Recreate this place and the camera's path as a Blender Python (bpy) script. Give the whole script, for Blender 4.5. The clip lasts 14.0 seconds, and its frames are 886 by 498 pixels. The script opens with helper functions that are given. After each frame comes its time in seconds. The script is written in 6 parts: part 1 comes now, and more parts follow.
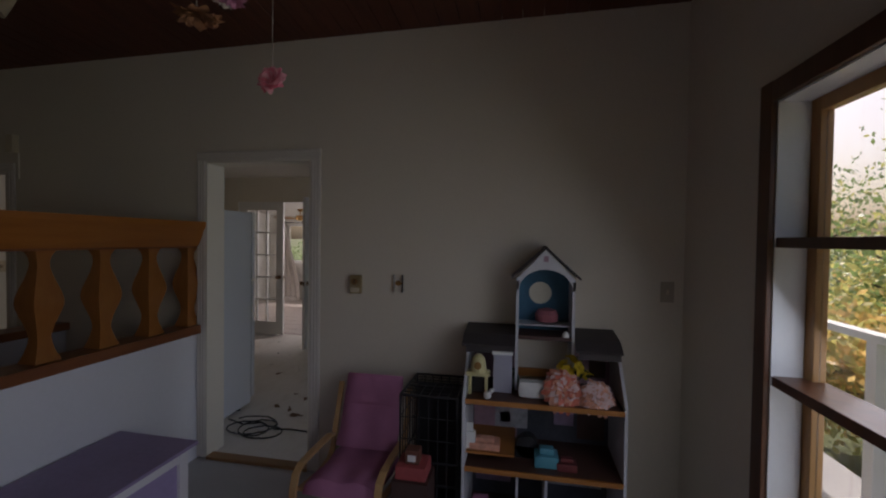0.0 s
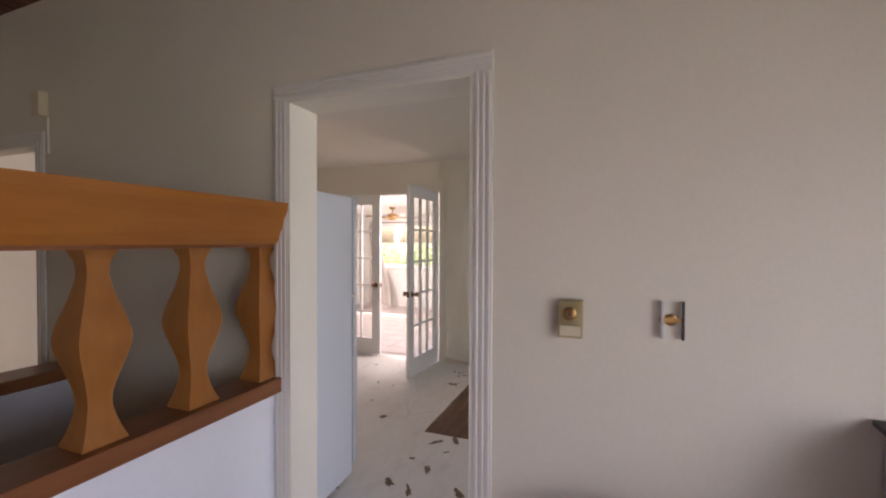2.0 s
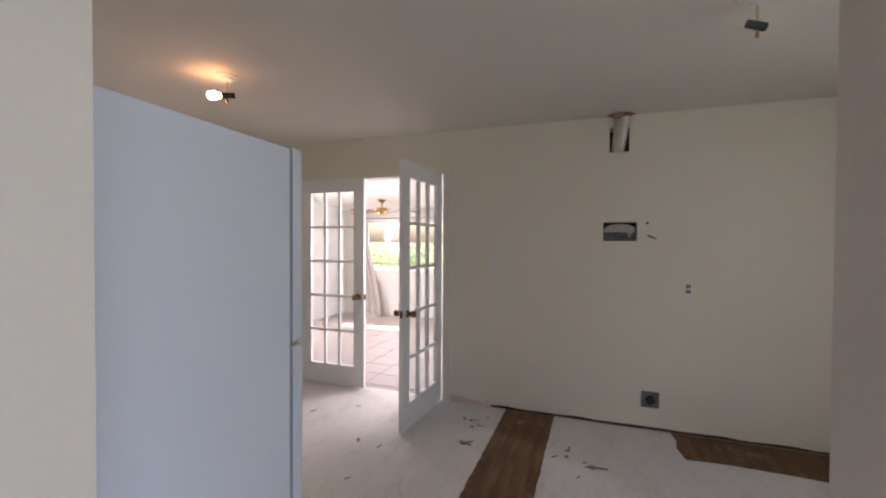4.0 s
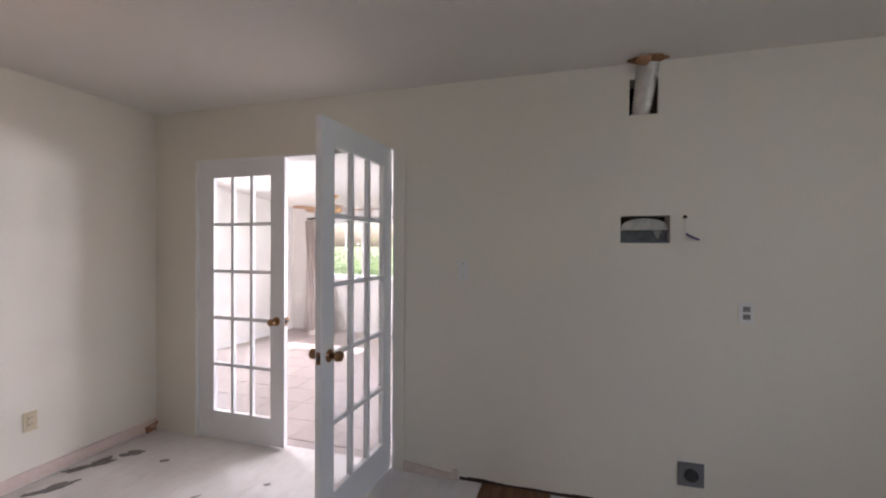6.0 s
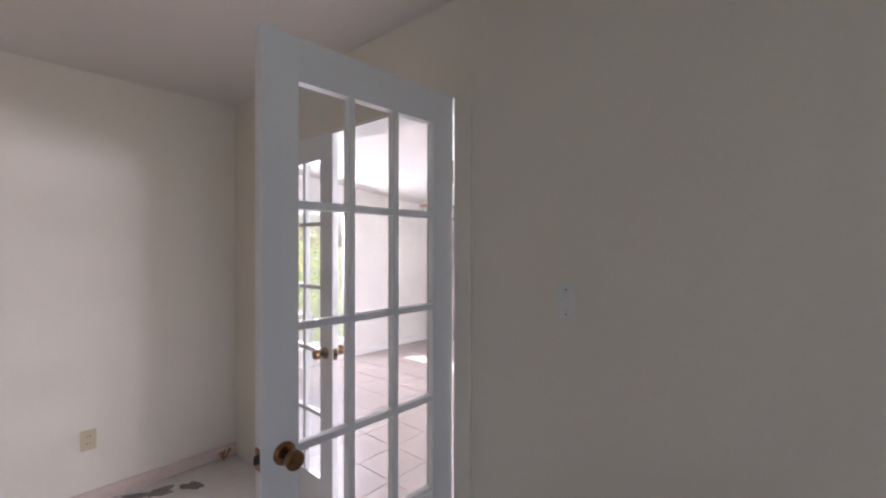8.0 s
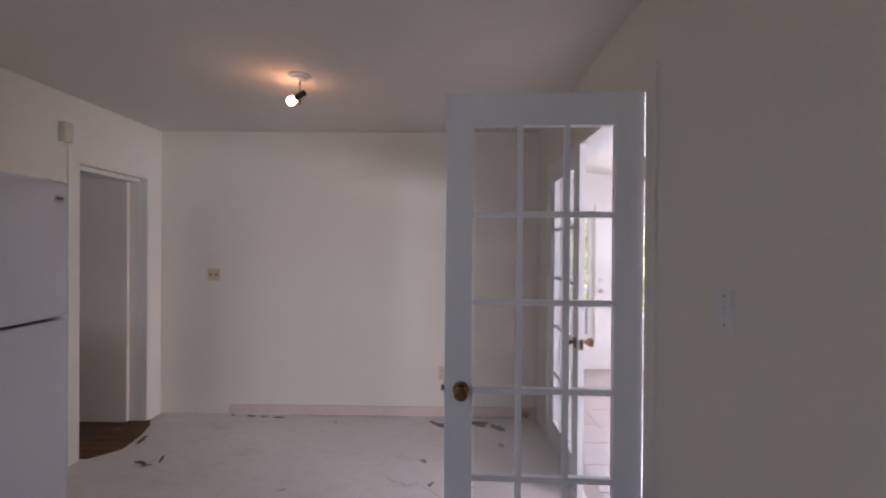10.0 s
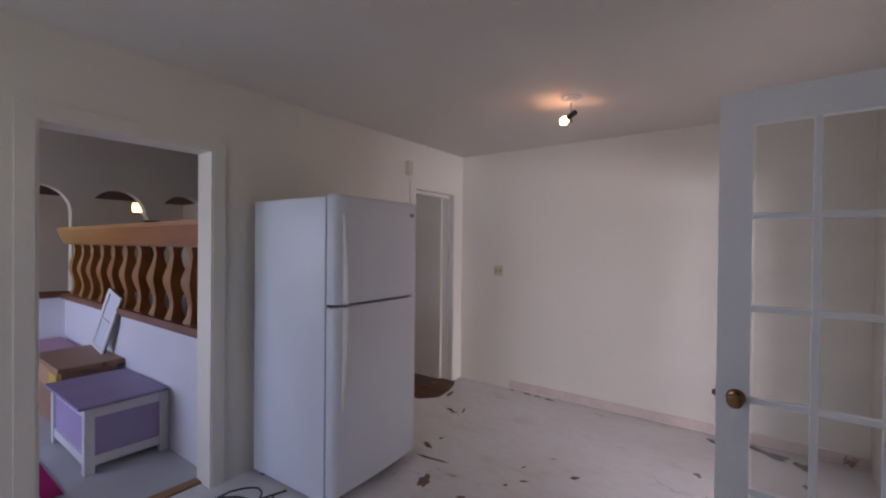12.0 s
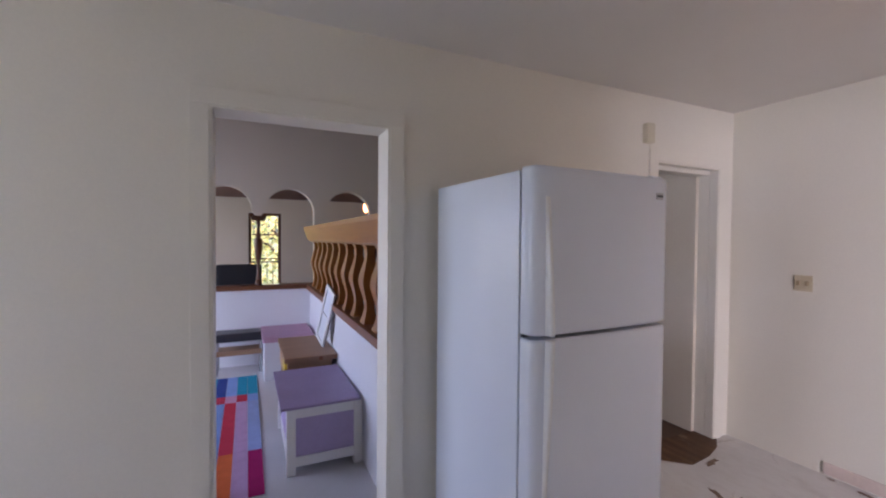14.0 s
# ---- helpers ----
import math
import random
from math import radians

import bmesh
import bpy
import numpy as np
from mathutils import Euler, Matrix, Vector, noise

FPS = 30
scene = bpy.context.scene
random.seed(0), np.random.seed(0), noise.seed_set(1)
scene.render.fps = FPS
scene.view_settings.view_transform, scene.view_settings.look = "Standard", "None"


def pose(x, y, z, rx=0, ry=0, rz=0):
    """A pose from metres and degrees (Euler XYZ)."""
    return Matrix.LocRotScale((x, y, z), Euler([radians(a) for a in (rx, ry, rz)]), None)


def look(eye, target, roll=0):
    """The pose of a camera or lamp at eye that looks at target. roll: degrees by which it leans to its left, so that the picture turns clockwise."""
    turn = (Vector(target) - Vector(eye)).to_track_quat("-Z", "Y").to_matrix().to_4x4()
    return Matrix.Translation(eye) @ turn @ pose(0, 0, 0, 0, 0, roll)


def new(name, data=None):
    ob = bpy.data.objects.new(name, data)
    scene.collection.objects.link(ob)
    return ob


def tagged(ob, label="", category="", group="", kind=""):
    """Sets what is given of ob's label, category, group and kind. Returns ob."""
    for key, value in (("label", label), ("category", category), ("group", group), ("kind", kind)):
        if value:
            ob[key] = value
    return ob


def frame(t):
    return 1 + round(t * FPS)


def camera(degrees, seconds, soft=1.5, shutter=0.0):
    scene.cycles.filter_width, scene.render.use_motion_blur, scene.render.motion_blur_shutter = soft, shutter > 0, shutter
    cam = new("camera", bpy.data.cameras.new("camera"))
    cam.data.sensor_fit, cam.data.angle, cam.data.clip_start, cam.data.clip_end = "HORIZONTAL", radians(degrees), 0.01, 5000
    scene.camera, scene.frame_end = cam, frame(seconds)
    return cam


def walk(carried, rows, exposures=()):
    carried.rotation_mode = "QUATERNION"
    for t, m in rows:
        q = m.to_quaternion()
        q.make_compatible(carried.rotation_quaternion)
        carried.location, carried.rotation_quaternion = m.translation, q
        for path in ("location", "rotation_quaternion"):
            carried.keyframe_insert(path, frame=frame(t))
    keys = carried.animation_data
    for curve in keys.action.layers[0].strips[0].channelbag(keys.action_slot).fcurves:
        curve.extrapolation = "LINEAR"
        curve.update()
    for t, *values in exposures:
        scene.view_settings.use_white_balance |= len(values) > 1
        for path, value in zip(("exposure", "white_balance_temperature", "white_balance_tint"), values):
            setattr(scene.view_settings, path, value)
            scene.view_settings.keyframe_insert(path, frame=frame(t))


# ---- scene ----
cam = camera(92.8, 14.0, 2.1)
PATH = [
    (0, (-0.017, -2.549, 1.523), (-0.391, -0.584, 1.48), 0.8),
    (0.5, (-0.229, -2.312, 1.534), (-0.787, -0.392, 1.485), 0.4),
    (1, (-0.507, -2.023, 1.461), (-1.195, -0.145, 1.421), 0.4),
    (1.5, (-0.775, -1.692, 1.482), (-1.498, 0.173, 1.445), 0.3),
    (2, (-0.96, -1.378, 1.47), (-1.678, 0.489, 1.436), 0.2),
    (2.2, (-1.038, -1.249, 1.476), (-1.755, 0.618, 1.449), 0.2),
    (4.3, (-1.601, -0.064, 1.459), (-2.264, 1.822, 1.422), 0.4),
    (4.5, (-1.641, 0.022, 1.457), (-2.277, 1.918, 1.43), 0.5),
    (5, (-1.69, 0.239, 1.425), (-2.275, 2.152, 1.407), 0.4),
    (5.5, (-1.725, 0.576, 1.417), (-2.294, 2.493, 1.401), 0.3),
    (6, (-1.761, 0.891, 1.449), (-2.332, 2.808, 1.434), 0.3),
    (6.5, (-1.804, 1.221, 1.464), (-2.415, 3.125, 1.447), 0.3),
    (7, (-1.807, 1.516, 1.474), (-2.55, 3.373, 1.453), 0.3),
    (7.2, (-1.808, 1.645, 1.482), (-2.631, 3.468, 1.463), 0.2),
    (9.3, (-1.516, 2.577, 1.482), (-3.459, 3.053, 1.464), 0.4),
    (9.5, (-1.416, 2.601, 1.476), (-3.391, 2.913, 1.46), 0.4),
    (10, (-1.219, 2.668, 1.468), (-3.218, 2.635, 1.459), 0.4),
    (10.5, (-1.067, 2.745, 1.475), (-3.033, 2.38, 1.462), 0.4),
    (11, (-0.972, 2.751, 1.477), (-2.858, 2.086, 1.461), 0.5),
    (11.5, (-0.919, 2.75, 1.48), (-2.687, 1.815, 1.461), 0.6),
    (12, (-0.915, 2.749, 1.478), (-2.534, 1.574, 1.46), 0.6),
    (12.5, (-0.948, 2.691, 1.48), (-2.401, 1.317, 1.456), 0.6),
    (13, (-1.102, 2.507, 1.47), (-2.375, 0.965, 1.436), 0.6),
    (13.5, (-1.303, 2.314, 1.483), (-2.369, 0.622, 1.441), 0.6),
    (14, (-1.515, 2.139, 1.484), (-2.358, 0.325, 1.44), 0.5),
]
STOPS = [(0, -0.2, 6500, 20), (0.5, 0.85, 7000, 24), (1.0, 1.6, 6900, 26), (1.5, 1.92, 6800, 27), (2.2, 2.1, 6700, 27), (4.3, 1.95, 6150, 24), (7.2, 2.0, 5850, 24), (9.3, 1.5, 5800, 30), (11.0, 1.5, 5800, 31), (12.5, 1.75, 5700, 32), (14.0, 2.13, 5750, 30)]
walk(cam, [(t, look(eye, target, roll)) for t, eye, target, roll in PATH], STOPS)

# ---- world, sun, large lights ----
SUN_EL, SUN_DIR = radians(45), Vector((0.16, 0.987, 0)).normalized()
world = bpy.data.worlds.new("sky")
scene.world = world
world.use_nodes = True
wn = world.node_tree.nodes
sky = wn.new("ShaderNodeTexSky")
sky.sky_type, sky.sun_disc, sky.sun_elevation = "NISHITA", False, SUN_EL
sky.sun_rotation = math.atan2(SUN_DIR.x, SUN_DIR.y)
world.node_tree.links.new(sky.outputs[0], wn["Background"].inputs[0])
sky.dust_density, sky.air_density = 5.0, 1.0
wn["Background"].inputs[1].default_value = 0.15


def lamp(name, kind, energy, colour, m, size=None, size_y=None):
    data = bpy.data.lights.new(name, kind)
    data.energy, data.color = energy, colour
    if kind == "AREA":
        data.shape, data.size, data.size_y = "RECTANGLE", size, size_y
    if kind == "SUN":
        data.angle = radians(0.5)
    ob = new(name, data)
    ob.matrix_world = m
    return ob


lamp("sun", "SUN", 5.0, (1.0, 0.95, 0.86), look((0, 0, 30), Vector((0, 0, 30)) - SUN_DIR * math.cos(SUN_EL) - Vector((0, 0, math.sin(SUN_EL)))))
# added area lamps for daylight at window openings, most of them behind the walker
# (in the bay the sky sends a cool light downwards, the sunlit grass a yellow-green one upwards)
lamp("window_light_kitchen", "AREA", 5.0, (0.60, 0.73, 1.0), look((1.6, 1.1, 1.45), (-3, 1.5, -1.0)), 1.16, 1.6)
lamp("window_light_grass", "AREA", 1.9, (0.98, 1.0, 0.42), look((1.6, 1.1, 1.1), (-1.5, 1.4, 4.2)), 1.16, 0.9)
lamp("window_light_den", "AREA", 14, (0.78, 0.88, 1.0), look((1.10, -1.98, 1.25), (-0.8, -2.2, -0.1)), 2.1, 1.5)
# fill lamp at an invented living room window that stays out of view
lamp("fill_light_living", "AREA", 58, (1.0, 0.98, 0.95), look((-1.4, 7.18, 1.4), (-2.6, 4.2, 0.9)), 1.9, 1.0)
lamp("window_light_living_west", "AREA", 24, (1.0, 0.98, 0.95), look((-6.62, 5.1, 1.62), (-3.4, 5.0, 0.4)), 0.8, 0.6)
# porch fill lamp, added before an invented opening in the east wall
lamp("fill_light_sun_porch", "AREA", 4.0, (0.95, 0.98, 1.0), look((0.8, -5.0, 1.5), (-3, -5.0, 1.2)), 1.6, 1.2)


# ---- materials ----
def nodes_of(name):
    m = bpy.data.materials.new(name)
    m.use_nodes = True
    t = m.node_tree
    return m, t, t.nodes["Principled BSDF"]


def ramp(t, src, stops):
    r = t.nodes.new("ShaderNodeValToRGB")
    while len(r.color_ramp.elements) < len(stops):
        r.color_ramp.elements.new(0.5)
    for e, (p, c) in zip(r.color_ramp.elements, stops):
        e.position, e.color = p, (*c, 1)
    t.links.new(src, r.inputs[0])
    return r.outputs[0]


def noise_tex(t, scale, detail=4, stretch=(1, 1, 1), rough=0.55):
    c = t.nodes.new("ShaderNodeTexCoord")
    mp = t.nodes.new("ShaderNodeMapping")
    mp.inputs["Scale"].default_value = stretch
    n = t.nodes.new("ShaderNodeTexNoise")
    n.inputs["Scale"].default_value, n.inputs["Detail"].default_value, n.inputs["Roughness"].default_value = scale, detail, rough
    t.links.new(c.outputs["Object"], mp.inputs[0])
    t.links.new(mp.outputs[0], n.inputs[0])
    return n.outputs[0]


def mix(t, fac, a, b, blend="MIX"):
    m = t.nodes.new("ShaderNodeMix")
    m.data_type, m.blend_type = "RGBA", blend
    for sock, v in ((m.inputs[0], fac), (m.inputs[6], a), (m.inputs[7], b)):
        if hasattr(v, "links"):
            t.links.new(v, sock)
        elif isinstance(v, (int, float)):
            sock.default_value = v
        else:
            sock.default_value = (*v, 1)
    return m.outputs[2]


def bumped(t, b, src, strength, dist=0.01):
    n = t.nodes.new("ShaderNodeBump")
    n.inputs["Strength"].default_value, n.inputs["Distance"].default_value = strength, dist
    t.links.new(src, n.inputs["Height"])
    t.links.new(n.outputs[0], b.inputs["Normal"])


def shade(c, k):
    return tuple(min(1, v * k) for v in c)


def mat(name, col, rough=0.5, metal=0.0, var=0.08, big=1.3, fine=40, bump=0.05, stretch=(1, 1, 1), spec=None):
    """A painted or plain surface: broad blotches, fine grain, slight relief."""
    m, t, b = nodes_of(name)
    broad, grain = noise_tex(t, big, 3, stretch), noise_tex(t, fine, 4, stretch)
    base = ramp(t, broad, [(0.3, shade(col, 1 - var)), (0.7, shade(col, 1 + var * 0.6))])
    base = mix(t, 0.25, base, ramp(t, grain, [(0.35, shade(col, 1 - 1.6 * var)), (0.65, shade(col, 1 + var))]))
    t.links.new(base, b.inputs["Base Color"])
    b.inputs["Roughness"].default_value, b.inputs["Metallic"].default_value = rough, metal
    if spec is not None:
        b.inputs["Specular IOR Level"].default_value = spec
    if bump:
        bumped(t, b, grain, bump, 0.004)
    return m


def wood(name, light, dark, axis="x", rough=0.4, scale=9):
    stretch = {"x": (0.08, 1, 1), "y": (1, 0.08, 1), "z": (1, 1, 0.08)}[axis]
    m, t, b = nodes_of(name)
    g, broad = noise_tex(t, scale * 3, 6, stretch, 0.6), noise_tex(t, 1.7, 2)
    base = ramp(t, g, [(0.3, dark), (0.5, tuple((a + c) / 2 for a, c in zip(light, dark))), (0.72, light)])
    base = mix(t, 0.35, base, ramp(t, broad, [(0.3, dark), (0.7, light)]))
    info = t.nodes.new("ShaderNodeObjectInfo")
    base = mix(t, 0.25, base, ramp(t, info.outputs["Random"], [(0.0, shade(dark, 1.0)), (1.0, light)]))
    t.links.new(base, b.inputs["Base Color"])
    b.inputs["Roughness"].default_value = rough
    bumped(t, b, g, 0.12, 0.003)
    return m


def glass_mat(name, tint=(1, 1, 1), dirt=0.03):
    m = bpy.data.materials.new(name)
    m.use_nodes = True
    t = m.node_tree
    t.nodes.remove(t.nodes["Principled BSDF"])
    clear, gloss, film = (t.nodes.new(k) for k in ("ShaderNodeBsdfTransparent", "ShaderNodeBsdfGlossy", "ShaderNodeBsdfDiffuse"))
    clear.inputs[0].default_value = (*tint, 1)
    gloss.inputs["Roughness"].default_value = 0.02
    film.inputs[0].default_value = (0.8, 0.8, 0.78, 1)
    lw = t.nodes.new("ShaderNodeLayerWeight")
    gloss_amount = ramp(t, lw.outputs["Facing"], [(0.0, (0.02,) * 3), (0.6, (0.05,) * 3), (0.85, (0.2,) * 3), (1.0, (0.7,) * 3)])
    one, two = t.nodes.new("ShaderNodeMixShader"), t.nodes.new("ShaderNodeMixShader")
    t.links.new(ramp(t, noise_tex(t, 5, 4), [(0.3, (dirt * 0.4,) * 3), (0.75, (dirt * 2,) * 3)]), one.inputs[0])
    t.links.new(clear.outputs[0], one.inputs[1])
    t.links.new(film.outputs[0], one.inputs[2])
    t.links.new(gloss_amount, two.inputs[0])
    t.links.new(one.outputs[0], two.inputs[1])
    t.links.new(gloss.outputs[0], two.inputs[2])
    t.links.new(two.outputs[0], t.nodes["Material Output"].inputs[0])
    return m


def glow(name, col, strength):
    m, t, b = nodes_of(name)
    b.inputs["Base Color"].default_value = (*col, 1)
    b.inputs["Emission Color"].default_value, b.inputs["Emission Strength"].default_value = (*col, 1), strength
    return m


def subfloor_mat():
    """Scraped white backing over plywood, with trowel smears, brown glue scars and fine cracks."""
    m, t, b = nodes_of("scraped_subfloor")
    broad, mid, fine = noise_tex(t, 0.9, 4), noise_tex(t, 3.2, 7, (1.6, 0.7, 1), 0.7), noise_tex(t, 22, 5, (1, 0.4, 1))
    base = ramp(t, broad, [(0.3, (0.64, 0.60, 0.56)), (0.5, (0.74, 0.71, 0.68)), (0.7, (0.68, 0.63, 0.58))])
    base = mix(t, 0.5, base, ramp(t, mid, [(0.30, (0.50, 0.45, 0.41)), (0.45, (0.72, 0.69, 0.66)), (0.62, (0.76, 0.74, 0.72)), (0.75, (0.60, 0.55, 0.50))]))
    base = mix(t, 0.12, base, ramp(t, fine, [(0.35, (0.45, 0.40, 0.36)), (0.55, (0.78, 0.76, 0.74))]))
    scar = noise_tex(t, 2.2, 9, (1.0, 0.45, 1), 0.72)
    base = mix(t, ramp(t, scar, [(0.648, (0, 0, 0)), (0.675, (0.8, 0.8, 0.8))]), base, (0.22, 0.15, 0.10))
    base = mix(t, ramp(t, noise_tex(t, 1.5, 7, (0.5, 1.3, 1), 0.7), [(0.62, (0, 0, 0)), (0.70, (0.45, 0.45, 0.45))]), base, (0.42, 0.39, 0.36))
    v = t.nodes.new("ShaderNodeTexVoronoi")
    v.feature, v.inputs["Scale"].default_value = "DISTANCE_TO_EDGE", 1.1
    c = t.nodes.new("ShaderNodeTexCoord")
    warp = t.nodes.new("ShaderNodeVectorMath")
    warp.operation = "MULTIPLY_ADD"
    nz = t.nodes.new("ShaderNodeTexNoise")
    nz.inputs["Scale"].default_value, nz.inputs["Detail"].default_value = 2.2, 6
    t.links.new(c.outputs["Object"], nz.inputs[0])
    t.links.new(nz.outputs["Color"], warp.inputs[0])
    warp.inputs[1].default_value = (0.5, 0.5, 0)
    t.links.new(c.outputs["Object"], warp.inputs[2])
    t.links.new(warp.outputs[0], v.inputs[0])
    line = mix(t, 1.0, ramp(t, v.outputs["Distance"], [(0.0, (0.5, 0.5, 0.5)), (0.005, (0, 0, 0))]), ramp(t, noise_tex(t, 1.7, 3), [(0.52, (0, 0, 0)), (0.6, (1, 1, 1))]), "MULTIPLY")
    base = mix(t, line, base, (0.28, 0.22, 0.17))
    t.links.new(base, b.inputs["Base Color"])
    b.inputs["Roughness"].default_value = 0.62
    bumped(t, b, mid, 0.2, 0.004)
    return m


CREAM = mat("cream_wall_paint", (0.755, 0.71, 0.61), 0.55, var=0.04, big=0.8, fine=90, bump=0.05)
DEN = mat("den_wall_paint", (0.70, 0.632, 0.515), 0.6, var=0.05, big=0.8, fine=90, bump=0.06)
CEIL = mat("textured_ceiling_paint", (0.70, 0.66, 0.60), 0.8, var=0.04, big=1.2, fine=160, bump=0.35)
WHITE = mat("white_gloss_paint", (0.80, 0.80, 0.79), 0.35, var=0.03, fine=60, bump=0.03)
LIVING = mat("living_room_paint", (0.80, 0.78, 0.75), 0.7, var=0.03)
LOWWHITE = mat("white_half_wall_paint", (0.80, 0.81, 0.84), 0.5, var=0.03)
SKIRT = mat("pink_beige_baseboard", (0.66, 0.54, 0.47), 0.55, var=0.1, big=5)
SUBFLOOR = subfloor_mat()
def ply_mat():
    """Dirty bare plywood with long grain, dark stains and scraps of pale backing."""
    m, t, b = nodes_of("bare_plywood")
    g, broad = noise_tex(t, 20, 6, (1, 0.07, 1), 0.62), noise_tex(t, 2.3, 5, (1, 0.6, 1), 0.6)
    base = ramp(t, g, [(0.3, (0.10, 0.045, 0.018)), (0.52, (0.19, 0.092, 0.038)), (0.72, (0.28, 0.15, 0.066))])
    base = mix(t, ramp(t, broad, [(0.35, (0.75, 0.75, 0.75)), (0.6, (0, 0, 0))]), base, (0.075, 0.034, 0.016))
    base = mix(t, ramp(t, noise_tex(t, 5, 8, (1, 0.7, 1), 0.7), [(0.57, (0, 0, 0)), (0.66, (0.6, 0.6, 0.6))]), base, (0.42, 0.31, 0.22))
    t.links.new(base, b.inputs["Base Color"])
    b.inputs["Roughness"].default_value = 0.6
    bumped(t, b, g, 0.2, 0.003)
    return m


PLY = ply_mat()
CARPET = mat("pale_grey_carpet", (0.56, 0.55, 0.55), 0.95, var=0.1, big=2, fine=220, bump=0.6, spec=0.1)
HALLFLOOR = wood("brown_hall_floor", (0.20, 0.09, 0.04), (0.07, 0.03, 0.015), "y", 0.45)
DARKBOARD = wood("dark_red_ceiling_boards", (0.16, 0.047, 0.021), (0.05, 0.015, 0.008), "y", 0.6)
HONEY = wood("honey_pine", (0.44, 0.165, 0.026), (0.29, 0.095, 0.014), "y", 0.33)
HONEYZ = wood("honey_pine_baluster", (0.41, 0.165, 0.036), (0.26, 0.09, 0.018), "z", 0.35)
CAPWOOD = wood("red_brown_cap", (0.30, 0.11, 0.04), (0.15, 0.05, 0.018), "y", 0.35)
CAPX = wood("dark_sill_wood", (0.20, 0.075, 0.03), (0.08, 0.03, 0.014), "x", 0.35)
FRAMEW = wood("stained_window_wood", (0.16, 0.06, 0.025), (0.05, 0.02, 0.01), "z", 0.35)
STOPW = wood("golden_window_stop", (0.50, 0.27, 0.09), (0.33, 0.16, 0.05), "z", 0.4)
PALEWOOD = wood("birch_frame", (0.55, 0.34, 0.15), (0.42, 0.24, 0.10), "z", 0.4)
BOXWOOD = wood("pine_box", (0.42, 0.25, 0.14), (0.25, 0.14, 0.08), "x", 0.5)
TILE = mat("terracotta_tile", (0.37, 0.315, 0.29), 0.4, var=0.1, big=3)
GROUT = mat("pale_grout", (0.36, 0.31, 0.285), 0.8)
FRIDGEW = mat("fridge_white_enamel", (0.70, 0.735, 0.79), 0.24, var=0.015, fine=140, bump=0.04)
FRIDGEH = mat("fridge_handle_plastic", (0.76, 0.76, 0.74), 0.28, var=0.03)
DARK = mat("dark_gasket", (0.045, 0.045, 0.05), 0.6)
BLACK = mat("black_plastic", (0.02, 0.02, 0.022), 0.45)
BRASS = mat("worn_brass", (0.38, 0.22, 0.085), 0.3, 1.0, var=0.12, big=30)
BRONZE = mat("tarnished_brass_knob", (0.30, 0.17, 0.085), 0.2, 1.0, var=0.25, big=45)
STEEL = mat("dull_steel", (0.45, 0.45, 0.46), 0.35, 1.0, var=0.15, big=12)
FOIL = mat("crinkled_foil", (0.56, 0.54, 0.50), 0.4, 0.55, var=0.15, big=20, fine=90, bump=0.8)
IVORY = mat("ivory_plastic", (0.62, 0.53, 0.36), 0.4, var=0.05)
PLATEW = mat("white_plate_plastic", (0.74, 0.73, 0.70), 0.35)
LILAC = mat("lilac_paint", (0.43, 0.35, 0.56), 0.5, var=0.08, big=3)
LILACTOP = mat("lilac_lid", (0.33, 0.26, 0.43), 0.5, var=0.12, big=3)
PINKFAB = mat("pink_cotton", (0.46, 0.19, 0.31), 0.95, var=0.12, big=6, fine=260, bump=0.5, spec=0.1)
GLASS = glass_mat("clear_glass")
HAZE = glass_mat("old_glass", (0.97, 0.98, 0.98), 0.05)
BULB = glow("lit_bulb", (1.0, 0.50, 0.19), 11)
DRAPE = mat("grey_beige_drape", (0.50, 0.45, 0.42), 0.9, var=0.1, big=4, fine=120, bump=0.3)
RUBBER = mat("black_cable", (0.025, 0.028, 0.03), 0.5)
# near-black colour that paints the shade of holes and gaps
HOLE_SHADE = mat("painted_hole_shade", (0.05, 0.035, 0.025), 0.9)


# ---- mesh helpers ----
def box(bm, x0, x1, y0, y1, z0, z1, bevel=0.0, m=None):
    r = bmesh.ops.create_cube(bm, size=1)
    vs = r["verts"]
    for v in vs:
        v.co = Vector((x0 + (v.co.x + 0.5) * (x1 - x0), y0 + (v.co.y + 0.5) * (y1 - y0), z0 + (v.co.z + 0.5) * (z1 - z0)))
    if bevel:
        es = list({e for v in vs for e in v.link_edges})
        r = bmesh.ops.bevel(bm, geom=es, offset=bevel, segments=2, affect="EDGES", profile=0.7)
        vs = list({v for f in r["faces"] for v in f.verts} | {v for v in vs if v.is_valid})
    if m is not None:
        bmesh.ops.transform(bm, matrix=m, verts=vs)
    return bm


def boxed(*a, **k):
    return box(bmesh.new(), *a, **k)


def lathe(bm, prof, m=None, n=20):
    """A turned body: prof is (radius, height) rows, about z."""
    rings = []
    for r, z in prof:
        rings.append([bm.verts.new((r * math.cos(2 * math.pi * i / n), r * math.sin(2 * math.pi * i / n), z)) for i in range(n)])
    for a, b in zip(rings, rings[1:]):
        for i in range(n):
            bm.faces.new((a[i], a[(i + 1) % n], b[(i + 1) % n], b[i]))
    bm.faces.new(rings[0][::-1])
    bm.faces.new(rings[-1])
    if m is not None:
        bmesh.ops.transform(bm, matrix=m, verts=[v for r in rings for v in r])
    return bm


